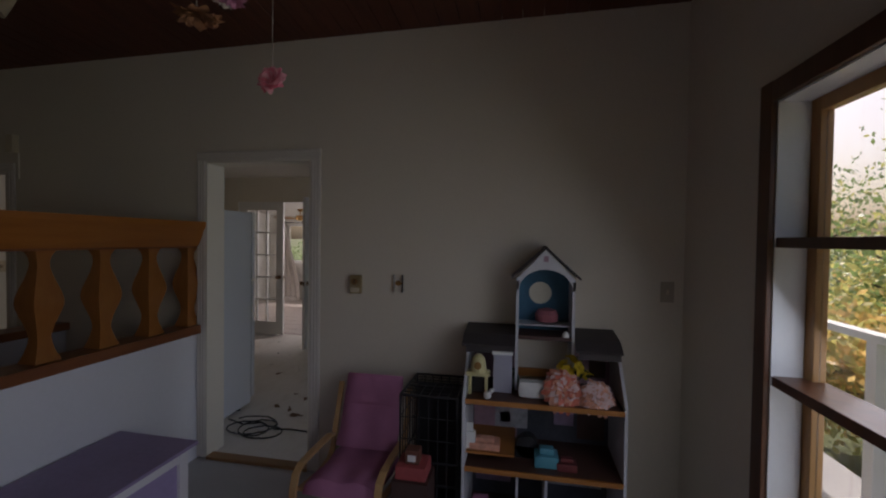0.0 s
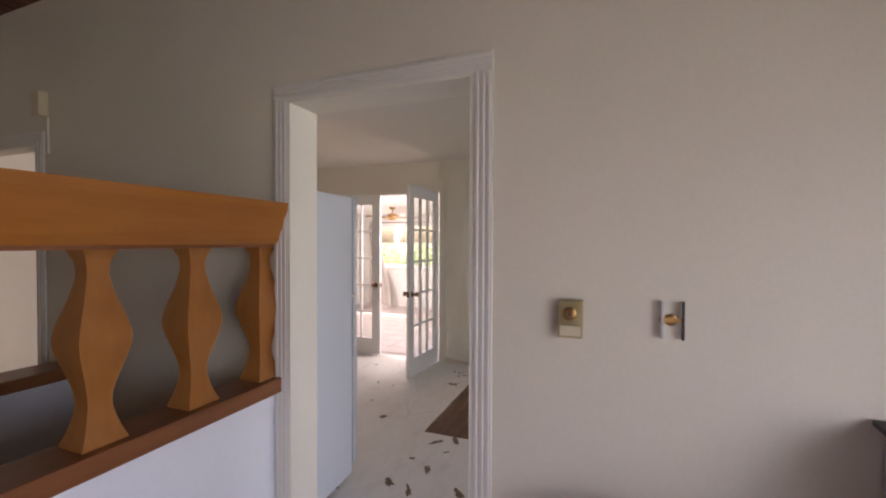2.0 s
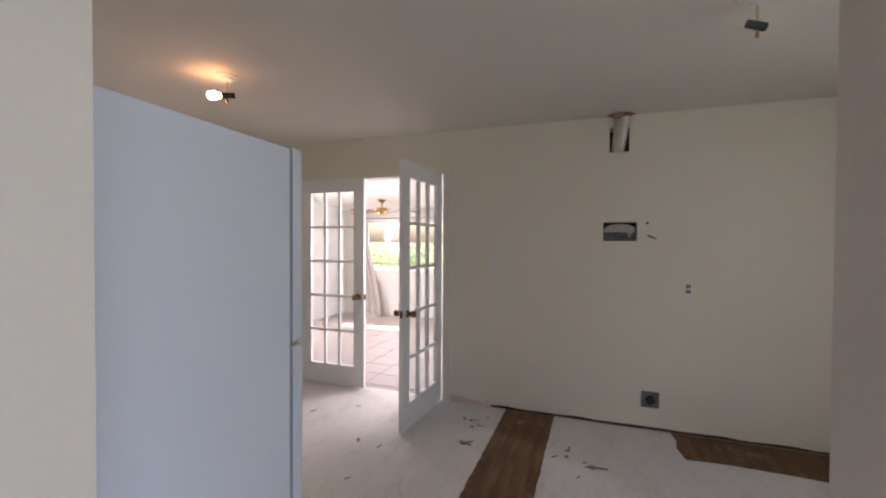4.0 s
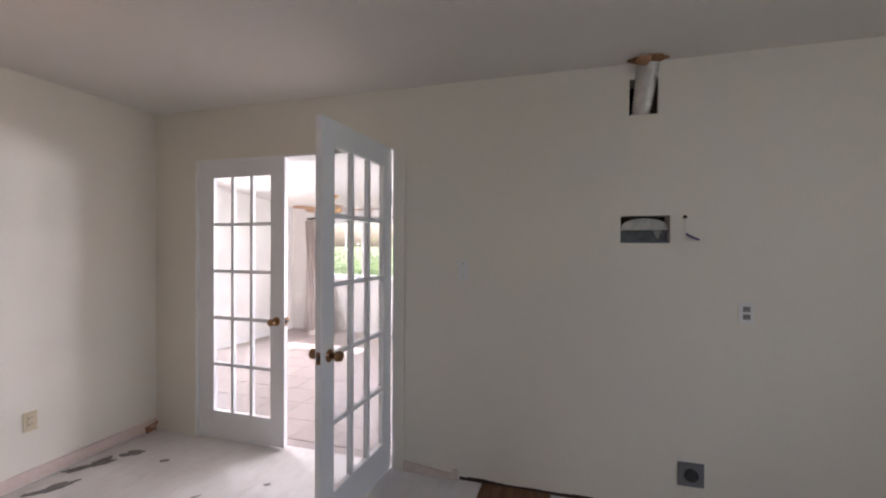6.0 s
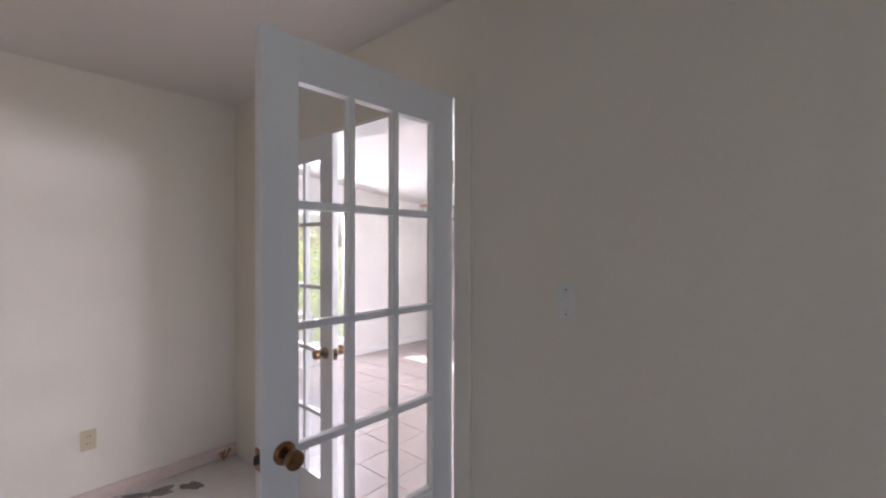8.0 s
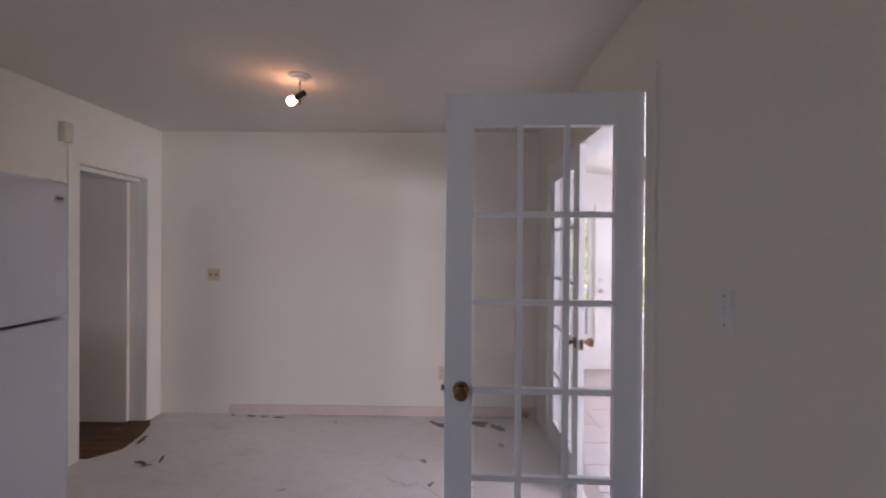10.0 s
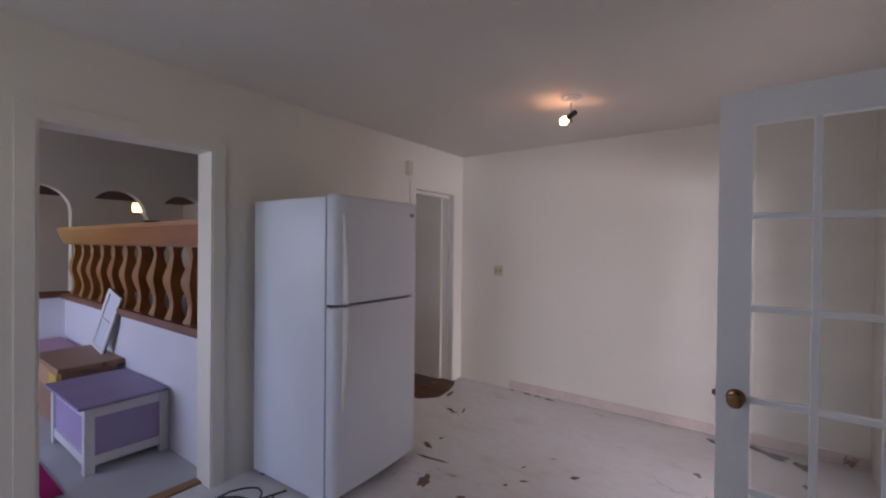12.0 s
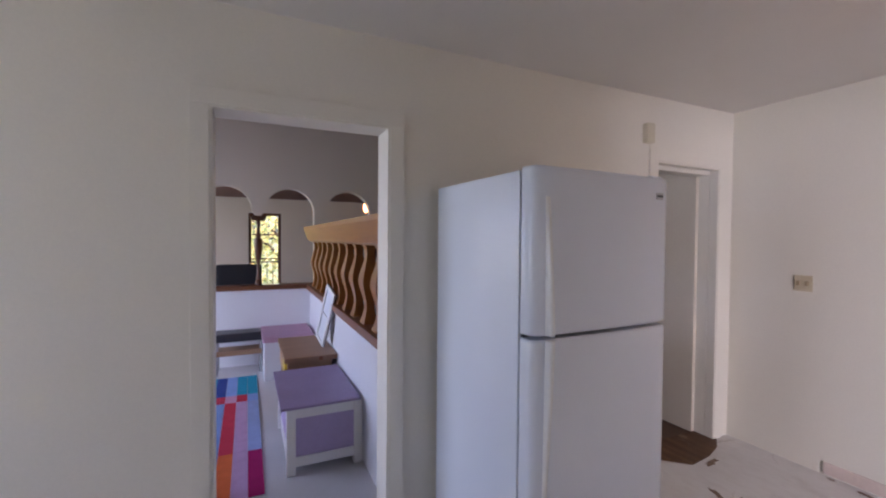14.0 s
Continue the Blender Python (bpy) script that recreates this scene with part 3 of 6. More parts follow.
# ---- french doors ----
def door_leaf(name, m, hinge_mat, label, ext=0.0, W=0.750, sl=0.118):
    """Fifteen-pane glazed leaf, hinged at x = 0, running to x = W, with a wider hinge stile by ext; with knobs on both faces."""
    H, T = 2.06, 0.036
    ob = thing(name, m, label, "french door", "french doors")
    top, bot = 0.125, 0.195
    part("stile", boxed(-ext, sl, -T / 2, T / 2, -0.01 if ext else 0, H, bevel=0.003), WHITE, ob)
    part("stile", boxed(W - sl, W, -T / 2, T / 2, 0, H, bevel=0.003), WHITE, ob)
    part("bottom_rail", boxed(sl, W - sl, -T / 2 + 0.001, T / 2 - 0.001, -0.008 if ext else 0, bot), WHITE, ob)
    part("top_rail", boxed(sl, W - sl, -T / 2 + 0.001, T / 2 - 0.001, H - top, H), WHITE, ob)
    gw, gh = W - 2 * sl, H - top - bot
    for i in (1, 2):
        x = sl + gw * i / 3
        part("muntin", boxed(x - 0.012, x + 0.012, -T / 2 + 0.003, T / 2 - 0.003, bot, H - top, bevel=0.004), WHITE, ob)
    for j in range(1, 5):
        z = bot + gh * j / 5
        part("muntin", boxed(sl, W - sl, -T / 2 + 0.004, T / 2 - 0.004, z - 0.012, z + 0.012, bevel=0.004), WHITE, ob)
    pane = bmesh.new()
    box(pane, -gw / 6 + 0.008, gw / 6 - 0.008, -0.0015, 0.0015, -gh / 10 + 0.008, gh / 10 - 0.008)
    first = None
    for i in range(3):
        for j in range(5):
            at = pose(sl + gw * (i + 0.5) / 3, 0, bot + gh * (j + 0.5) / 5)
            if first is None:
                first = part("pane", pane, HAZE, ob)
                first.matrix_basis = at
                p = first
            else:
                p = piece("pane", first.data, ob, at)
            p.visible_shadow = False
    for s in (-1, 1):
        at = pose(W - 0.065, s * T / 2, 0.895, -90 * s)
        rose = part("rosette", lathe(bmesh.new(), [(0.032, 0), (0.032, 0.004), (0.029, 0.007), (0.027, 0.008), (0.024, 0.012), (0.013, 0.014)], at, 24), BRONZE, ob, "tarnished brass rosette", smooth=True)
        part("knob", lathe(bmesh.new(), [(0.012, 0.010), (0.011, 0.024), (0.014, 0.030), (0.021, 0.037), (0.025, 0.046), (0.0265, 0.056), (0.0262, 0.064), (0.023, 0.068), (0.012, 0.070), (0.004, 0.0695)], at, 24), BRONZE, rose, "tarnished brass tulip knob", smooth=True)
    plate_ = part("latch_plate", boxed(W - 0.0005, W + 0.002, -0.012, 0.012, 0.865, 0.925), BRONZE, ob, "brass latch plate")
    part("latch_bolt", slab(bmesh.new(), [(0, -0.006), (0.006, -0.006), (0.012, 0.004), (0.012, 0.006), (0, 0.006)], 0.02, pose(W + 0.002, 0, 0.885)), BLACK, plate_, "dark sprung latch bolt")
    for z in (0.22, 1.765):
        bm = boxed(-0.012 - ext, 0.003 - ext, -T / 2 - 0.006, -T / 2 + 0.03, z - 0.045, z + 0.045)
        lathe(bm, [(0.007, -0.05), (0.007, 0.05)], pose(-0.006 - ext, -T / 2 - 0.008, z), 10)
        part("hinge", bm, hinge_mat, ob, "butt hinge")
    return ob


door_leaf("french_door", pose(FD[0] + 0.036, KN + 0.024, 0.012, 0, 0, -1.2), WHITE, "white glazed french door leaf, nearly shut, brass knob", 0.024)
door_leaf("french_door", pose(FD[1] - 0.039, KN - 0.009, 0.012, 0, 0, -92.0), BRASS, "white glazed french door leaf standing wide open into the kitchen", 0.0, 0.766, 0.109)


# ---- fridge ----
def fridge_door(hw, y0, z0, z1):
    """A moulded door: flat back, rounded corners, front bulging slightly, in plan, drawn up with softened top and bottom."""
    half = [(hw, 0.0), (hw, 0.040), (hw - 0.004, 0.052), (hw - 0.013, 0.062), (hw - 0.028, 0.068), (hw - 0.075, 0.072), (hw * 0.45, 0.077), (0.0, 0.079)]
    plan = half + [(-x, y) for x, y in half[-2::-1]]
    bm = bmesh.new()
    rings = []
    for z, k in ((z0, 0.006), (z0 + 0.004, 0.002), (z0 + 0.012, 0), (z1 - 0.012, 0), (z1 - 0.004, 0.002), (z1, 0.006)):
        rings.append([bm.verts.new((x * (1 - k / hw), y0 + max(0.0, y - k), z)) for x, y in plan])
    n = len(plan)
    for p, q in zip(rings, rings[1:]):
        for i in range(n):
            bm.faces.new((p[i], p[(i + 1) % n], q[(i + 1) % n], q[i]))
    bm.faces.new(rings[0][::-1])
    bm.faces.new(rings[-1])
    return bm


def fridge_handle(x, y, z_far, z_gap):
    """A long grip that swells towards the gap between the doors."""
    bm, rings, n = bmesh.new(), [], 14
    for i in range(n + 1):
        u = i / n
        d = 0.006 + 0.024 * math.sin(u * math.pi / 2) ** 0.8
        w, sh = 0.010 + 0.007 * u, -0.012 * u
        rings.append([bm.verts.new((x + sh + a * w, y + c * d, z_far + (z_gap - z_far) * u)) for a, c in ((1, -0.4), (1, 0.55), (0.6, 0.9), (0.1, 1), (-0.5, 0.9), (-0.9, 0.6), (-1, -0.4))])
    for p, q in zip(rings, rings[1:]):
        for i in range(7):
            bm.faces.new((p[i], p[(i + 1) % 7], q[(i + 1) % 7], q[i]))
    bm.faces.new(rings[0][::-1])
    bm.faces.new(rings[-1])
    return bm


def fridge():
    f = thing("fridge", pose(-2.760, 0.174, 0, 0, 0, 2.5), "tall white top-freezer fridge beside the doorway", "fridge")
    hw = 0.369
    part("body", boxed(-hw, hw, 0, 0.664, 0.03, 1.742, bevel=0.006), FRIDGEW, f)
    part("gasket", boxed(-hw + 0.012, hw - 0.012, 0.664, 0.676, 0.09, 1.734), DARK, f, "dark door seal")
    for n, z0, z1 in (("fridge_door", 0.075, 1.128), ("freezer_door", 1.142, 1.751)):
        d = part(n, fridge_door(hw, 0.676, z0, z1), FRIDGEW, f, smooth=True)
        z = (z0 + 0.47, z1 - 0.002) if n == "fridge_door" else (z1 - 0.11, z0 + 0.002)
        part("handle", fridge_handle(hw - 0.062, 0.744, *z), FRIDGEH, d, "long moulded handle", smooth=True)
    badge = part("badge", boxed(-hw + 0.05, -hw + 0.095, 0.745, 0.751, 1.660, 1.688, bevel=0.002), STEEL, f, "small grey badge")
    part("badge_bar", boxed(-hw + 0.055, -hw + 0.09, 0.751, 0.7525, 1.669, 1.679), DARK, badge, "dark unreadable lettering bar")
    part("kick_grille", boxed(-hw + 0.02, hw - 0.02, 0.60, 0.662, 0.018, 0.075), DARK, f, "dark kick grille")
    for x in (-0.33, 0.33):
        for y in (0.06, 0.54):
            part("foot", lathe(bmesh.new(), [(0.02, 0), (0.02, 0.02), (0.012, 0.032)], pose(x, y, 0), 10), BLACK, f, "black levelling foot")
    part("hinge_cover", boxed(-hw + 0.01, -hw + 0.08, 0.60, 0.715, 1.751, 1.765, bevel=0.005), FRIDGEW, f)


fridge()


# ---- ceiling lamp of the kitchen ----
def bare_lamp(at, turn, lit, label):
    L = thing("ceiling_lamp", (*at, KH), label, "ceiling lamp", "kitchen ceiling lamps")
    part("canopy", lathe(bmesh.new(), [(0.066, 0), (0.068, -0.006), (0.060, -0.011), (0.046, -0.014), (0.044, -0.020), (0.024, -0.032)][::-1], None, 24), PLATEW, L, "white round ceiling plate", smooth=True)
    part("stem", lathe(bmesh.new(), [(0.006, -0.105), (0.006, -0.018)], None, 10), IVORY, L, "thin pale stem")
    q = pose(0, 0, -0.115, 0, 0, turn) @ pose(0, 0, 0, 0, 100, 0)
    part("socket", lathe(bmesh.new(), [(0.017, -0.01), (0.018, 0.03), (0.016, 0.034)], q, 14), BLACK, L, "dark bulb socket")
    part("socket", lathe(bmesh.new(), [(0.016, 0.0), (0.017, 0.03)], q @ pose(0, 0, 0, 180) @ pose(0, 0, 0.012), 14), BLACK, L, "dark empty socket")
    part("switch_knob", lathe(bmesh.new(), [(0.004, -0.165), (0.008, -0.155), (0.004, -0.13)], None, 10), BRASS, L)
    bulb = [(0.013, 0.03), (0.015, 0.042), (0.023, 0.064), (0.027, 0.081), (0.023, 0.099), (0.011, 0.108)]
    if lit:
        part("bulb", lathe(bmesh.new(), bulb, q, 18), BULB, L, "glowing warm bulb", smooth=True)
    else:
        part("bulb", lathe(bmesh.new(), bulb, q @ pose(0, 0, 0, 180), 18), GLASS, L, "clear unlit bulb", smooth=True)


bare_lamp((-3.67, 1.785), 235, True, "bare bulb on a small two-socket ceiling fixture, lit")
bare_lamp((-0.93, 1.86), 20, False, "unlit two-socket ceiling fixture with a clear bulb")


# ---- den things ----
def storage_chest():
    c = thing("storage_chest", (-1.99, -1.03, -0.012), "white framed toy chest with lilac panels and lid", "chest")
    x0, x1, y0, y1, h = -0.226, 0.252, -0.40, 0.40, 0.425
    part("lid", boxed(x0 + 0.012, x1 + 0.034, y0, y1 + 0.034, h, h + 0.018, bevel=0.005, m=pose(0, 0, 0.002, 0.5, 0.4, 0)), LILACTOP, c, "slightly warped lilac lid")
    for x in (x0, x1 - 0.055):
        for y in (y0, y1 - 0.055):
            part("corner_post", boxed(x, x + 0.055, y, y + 0.055, 0, h - 0.004, bevel=0.004), WHITE, c)
    for y in (y0 + 0.008, y1 - 0.04):
        part("rail", boxed(x0 + 0.055, x1 - 0.055, y, y + 0.032, h - 0.066, h - 0.004), WHITE, c)
        part("rail", boxed(x0 + 0.055, x1 - 0.055, y, y + 0.032, 0.05, 0.11), WHITE, c)
        part("panel", boxed(x0 + 0.055, x1 - 0.055, y + 0.008, y + 0.022, 0.11, h - 0.066), LILAC, c, "lilac panel")
    for x in (x0 + 0.008, x1 - 0.04):
        part("rail", boxed(x, x + 0.032, y0 + 0.055, y1 - 0.055, h - 0.066, h - 0.004), WHITE, c)
        part("rail", boxed(x, x + 0.032, y0 + 0.055, y1 - 0.055, 0.05, 0.11), WHITE, c)
        part("panel", boxed(x + 0.008, x + 0.022, y0 + 0.055, y1 - 0.055, 0.11, h - 0.066), LILAC, c, "lilac panel")


storage_chest()


def pine_box():
    b = thing("pine_box", (-1.96, -1.93, -0.012), "worn pine box with an overhanging lid beside the half wall", "box")
    part("lid", boxed(-0.255, 0.17, -0.38, 0.43, 0.47, 0.51, bevel=0.006), BOXWOOD, b)
    for x0, x1, y0, y1 in ((-0.22, 0.14, 0.36, 0.38), (-0.22, 0.14, -0.36, -0.34), (-0.22, -0.20, -0.34, 0.36), (0.12, 0.14, -0.34, 0.36)):
        part("side_board", boxed(x0, x1, y0, y1, 0.0, 0.47), BOXWOOD, b)
    part("drawer_front", boxed(0.14, 0.154, -0.30, 0.30, 0.30, 0.45, bevel=0.004), PALEWOOD, b, "paler drawer front")
    part("yellow_panel", boxed(0.14, 0.162, 0.12, 0.34, 0.33, 0.44, bevel=0.004), mat("yellow_plastic", (0.70, 0.50, 0.04), 0.4, var=0.2, big=20), b, "small yellow panel")
    part("knot", lathe(bmesh.new(), [(0.018, 0), (0.018, 0.003)], pose(-0.12, 0.431, 0.49, -90), 12), CAPWOOD, b, "dark round knot")


pine_box()
pk = thing("pink_bench", (-1.93, -2.93, -0.012), "low white bench with a pink cushion top", "bench")
part("seat", boxed(-0.25, 0.27, -0.34, 0.34, 0.40, 0.455, bevel=0.015), mat("pale_pink_cloth", (0.58, 0.36, 0.47), 0.9, var=0.08, big=5), pk, "pale pink cushion")
for x in (-0.23, 0.22):
    part("side_panel", boxed(x, x + 0.03, -0.32, 0.32, 0, 0.40), LOWWHITE, pk)
part("front_panel", boxed(-0.2, 0.22, 0.30, 0.32, 0.0, 0.40), LOWWHITE, pk)

up = Vector((-0.115, 0.444, 0.888)).normalized()          # leans on the balustrade and stands on one corner
side = Vector((-0.25, 0.97, 0.0))
side = (side - up * side.dot(up)).normalized()
back = up.cross(side)
mr = thing("framed_board", Matrix(((side.x, back.x, up.x, -2.122), (side.y, back.y, up.y, -1.85), (side.z, back.z, up.z, 0.543), (0, 0, 0, 1))), "small white framed board leaning askew against the balustrade", "board")
part("backing", boxed(-0.09, 0.09, 0.004, 0.014, 0.0, 0.56), BLACK, mr, "black backing board")
part("board_face", boxed(-0.06, 0.06, -0.003, 0.003, 0.03, 0.53), mat("pale_board", (0.74, 0.77, 0.82), 0.3, var=0.05), mr, "pale grey-blue board")
for x0, x1, z0, z1 in ((-0.09, -0.06, 0, 0.56), (0.06, 0.09, 0, 0.56), (-0.06, 0.06, 0, 0.03), (-0.06, 0.06, 0.53, 0.56), (-0.06, 0.06, 0.28, 0.294)):
    part("frame_bar", boxed(x0, x1, -0.012, 0.004, z0, z1), WHITE, mr)

bn = thing("low_bench", (-1.43, -3.08, -0.012), "low bench with black padded top and wooden shelf", "bench")
part("cushion", boxed(-0.24, 0.23, -0.12, 0.13, 0.36, 0.455, bevel=0.02), mat("black_vinyl", (0.03, 0.03, 0.035), 0.35), bn, "black padded top")
part("shelf", boxed(-0.235, 0.235, -0.11, 0.12, 0.21, 0.265, bevel=0.006), BOXWOOD, bn, "brown wooden shelf")
for x in (-0.22, 0.21):
    for y in (-0.10, 0.10):
        part("leg", lathe(bmesh.new(), [(0.012, 0), (0.012, 0.36)], pose(x, y, 0), 10), STEEL, bn, "thin metal leg")


def rug():
    r = thing("patchwork_rug", (-1.2, -1.73, -0.012), "bright patchwork rug of coloured rectangles on carpet", "rug")
    cols = {"magenta": (0.36, 0.02, 0.12), "lilac": (0.50, 0.33, 0.50), "orange": (0.70, 0.16, 0.05), "blue": (0.10, 0.13, 0.45), "sky": (0.24, 0.36, 0.66),
            "red": (0.55, 0.05, 0.08), "teal": (0.03, 0.28, 0.40), "navy": (0.05, 0.08, 0.28), "pink": (0.62, 0.32, 0.45), "blue_grey": (0.30, 0.38, 0.62)}
    M = {k: mat("rug_" + k, v, 0.95, var=0.12, big=12, fine=240, bump=0.5, spec=0.1) for k, v in cols.items()}
    rows = [(-1.11, -0.52, "teal teal sky navy teal lilac sky pink blue"), (-0.52, -0.34, "sky red pink red sky pink red lilac sky"),
            (-0.34, 0.66, "blue_grey lilac red sky pink blue orange sky lilac"), (0.66, 1.24, "magenta lilac orange blue teal red lilac navy pink")]
    xs = [-0.41 + 0.0925 * i for i in range(10)]
    part("rug_backing", boxed(-0.414, 0.426, -1.114, 1.244, 0.0, 0.006), CARPET, r)
    for y0, y1, names in rows:
        for i, n in enumerate(names.split()):
            part("patch", boxed(xs[i] + 0.001, xs[i + 1] - 0.001, y0 + 0.001, y1 - 0.001, 0.006, 0.011), M[n], r, n.replace("_", " ") + " woven patch")


rug()


def child_chair():
    c = thing("child_armchair", (-0.88, -0.42, -0.012), "small bentwood armchair with a pink padded cover", "chair")
    def pad(name, pts, label):
        bm, n = bmesh.new(), 12
        rows = []
        for y, z, ny, nz, th, hw in pts:
            ring = []
            for i in range(n + 1):
                u = -1 + 2 * i / n
                e = th * (1 - abs(u) ** 5 * 0.75)
                tuft = 0.009 * math.cos(u * 6.3) * math.sin(z * 58)
                ring.append(bm.verts.new((u * hw, y + ny * (e + tuft), z + nz * (e + tuft))))
            rows.append(ring)
        back = [[bm.verts.new((v.co.x, p[0] - p[2] * 0.012, p[1] - p[3] * 0.012)) for v in r] for r, p in zip(rows, pts)]
        for A in (rows, back):
            for a, b in zip(A, A[1:]):
                for i in range(n):
                    bm.faces.new((a[i], a[i + 1], b[i + 1], b[i]))
        for a, b in ((rows[0], back[0]), (rows[-1], back[-1])):
            for i in range(n):
                bm.faces.new((a[i], a[i + 1], b[i + 1], b[i]))
        for i in (0, n):
            for k in range(len(rows) - 1):
                bm.faces.new((rows[k][i], rows[k + 1][i], back[k + 1][i], back[k][i]))
        part(name, bm, PINKFAB, c, label, smooth=True)
    line = [(0.29, 0.715, 0.05), (0.285, 0.70, 0.06), (0.27, 0.64, 0.07), (0.245, 0.565, 0.065), (0.235, 0.55, 0.045), (0.215, 0.50, 0.055), (0.185, 0.42, 0.055), (0.165, 0.40, 0.045), (0.14, 0.34, 0.055)]
    pad("back_cushion", [(y, z, -0.93, 0.35, th, 0.17 + 0.01 * k / 8) for k, (y, z, th) in enumerate(line)], "pink tufted back with headrest roll")
    pad("seat_cushion", [(0.15, 0.30, -0.1, 0.99, 0.05, 0.19), (0.05, 0.275, 0, 1, 0.06, 0.19), (-0.04, 0.285, 0, 1, 0.045, 0.19), (-0.12, 0.30, 0, 1, 0.06, 0.19), (-0.21, 0.30, -0.3, 0.95, 0.05, 0.19), (-0.235, 0.27, -0.8, 0.5, 0.04, 0.185)], "pink padded seat")
    for s in (-1, 1):
        x = s * 0.215
        def ribbon(name, path, w=0.035, th=0.016):
            bm = bmesh.new()
            P = [Vector((0, y, z)) for y, z in path]
            rings = []
            for i, p in enumerate(P):
                d = (P[min(i + 1, len(P) - 1)] - P[max(i - 1, 0)]).normalized()
                nrm = Vector((0, -d.z, d.y)) * th / 2
                rings.append([bm.verts.new((x + a * w / 2, *(p + b * nrm).yz)) for a, b in ((-1, -1), (1, -1), (1, 1), (-1, 1))])
            for a, b in zip(rings, rings[1:]):
                for k in range(4):
                    bm.faces.new((a[k], a[(k + 1) % 4], b[(k + 1) % 4], b[k]))
            bm.faces.new(rings[0][::-1])
            bm.faces.new(rings[-1])
            part(name, bm, PALEWOOD, c, "bent birch side frame")
        ribbon("side_frame", [(0.28, 0.012), (0.0, 0.012), (-0.2, 0.012), (-0.25, 0.03), (-0.275, 0.08), (-0.285, 0.18), (-0.275, 0.31), (-0.25, 0.375), (-0.2, 0.40), (-0.05, 0.405), (0.12, 0.40), (0.17, 0.385)])
        ribbon("back_frame", [(0.285, 0.66), (0.25, 0.55), (0.20, 0.42), (0.165, 0.31), (0.12, 0.265), (0.0, 0.25), (-0.22, 0.28)], 0.03, 0.014)
    part("cross_rail", boxed(-0.2, 0.2, 0.12, 0.145, 0.24, 0.27), PALEWOOD, c)


child_chair()


def wire_crate():
    c = thing("wire_crate", (-0.49, -0.30, -0.012), "black wire pet crate standing against the wall", "crate")
    x0, x1, y0, y1, h = -0.155, 0.15, -0.10, 0.26, 0.70
    def panel(name, o, u, v, nu, nv):
        o, u, v = Vector(o), Vector(u), Vector(v)
        grid = part(name, tube(bmesh.new(), [o, o + u, o + u + v, o + v, o], 0.007, 6), BLACK, c)
        for i in range(1, nu):
            part("wire", tube(bmesh.new(), [o + u * i / nu, o + u * i / nu + v], 0.003, 6), BLACK, grid)
        for j in range(1, nv):
            part("wire", tube(bmesh.new(), [o + v * j / nv, o + v * j / nv + u], 0.006 if j == nv // 2 else 0.003, 6), BLACK, grid)
    w, d = x1 - x0, y1 - y0
    panel("front_grid", (x0, y0, 0.01), (w, 0, 0), (0, 0, h), 6, 6)
    panel("back_grid", (x0, y1, 0.01), (w, 0, 0), (0, 0, h), 6, 6)
    panel("side_grid", (x0, y0, 0.01), (0, d, 0), (0, 0, h), 7, 6)
    panel("side_grid", (x1, y0, 0.01), (0, d, 0), (0, 0, h), 7, 6)
    panel("top_grid", (x0, y0, h + 0.01), (w, 0, 0), (0, d, 0), 6, 7)
    part("lining", boxed(x0 + 0.012, x1 - 0.012, y1 - 0.03, y1 - 0.012, 0.03, h - 0.03, bevel=0.006), mat("dark_crate_cloth", (0.035, 0.035, 0.04), 0.9, var=0.3, big=9), c, "dark cloth lining")
    part("tray", boxed(x0, x1, y0, y1, 0.0, 0.02), BLACK, c, "black plastic tray")


wire_crate()
rb = thing("toy_chest", (-0.53, -0.55, -0.012), "small red toy box on a dark stool before the crate", "toy")
part("stool", boxed(-0.09, 0.09, -0.09, 0.09, 0.0, 0.38, bevel=0.008), mat("dark_brown_box", (0.06, 0.03, 0.025), 0.5), rb, "dark brown box stool")
part("red_box", boxed(-0.075, 0.075, -0.07, 0.07, 0.38, 0.445, bevel=0.008), mat("dusty_red", (0.36, 0.07, 0.07), 0.5, var=0.1, big=20), rb, "dusty red box")
part("lid_panel", boxed(-0.035, 0.035, -0.04, 0.03, 0.445, 0.51, bevel=0.006), mat("brown_toy", (0.16, 0.06, 0.04), 0.5), rb)
part("white_label", boxed(-0.02, 0.02, -0.043, -0.0405, 0.46, 0.49), PLATEW, rb, "white label")


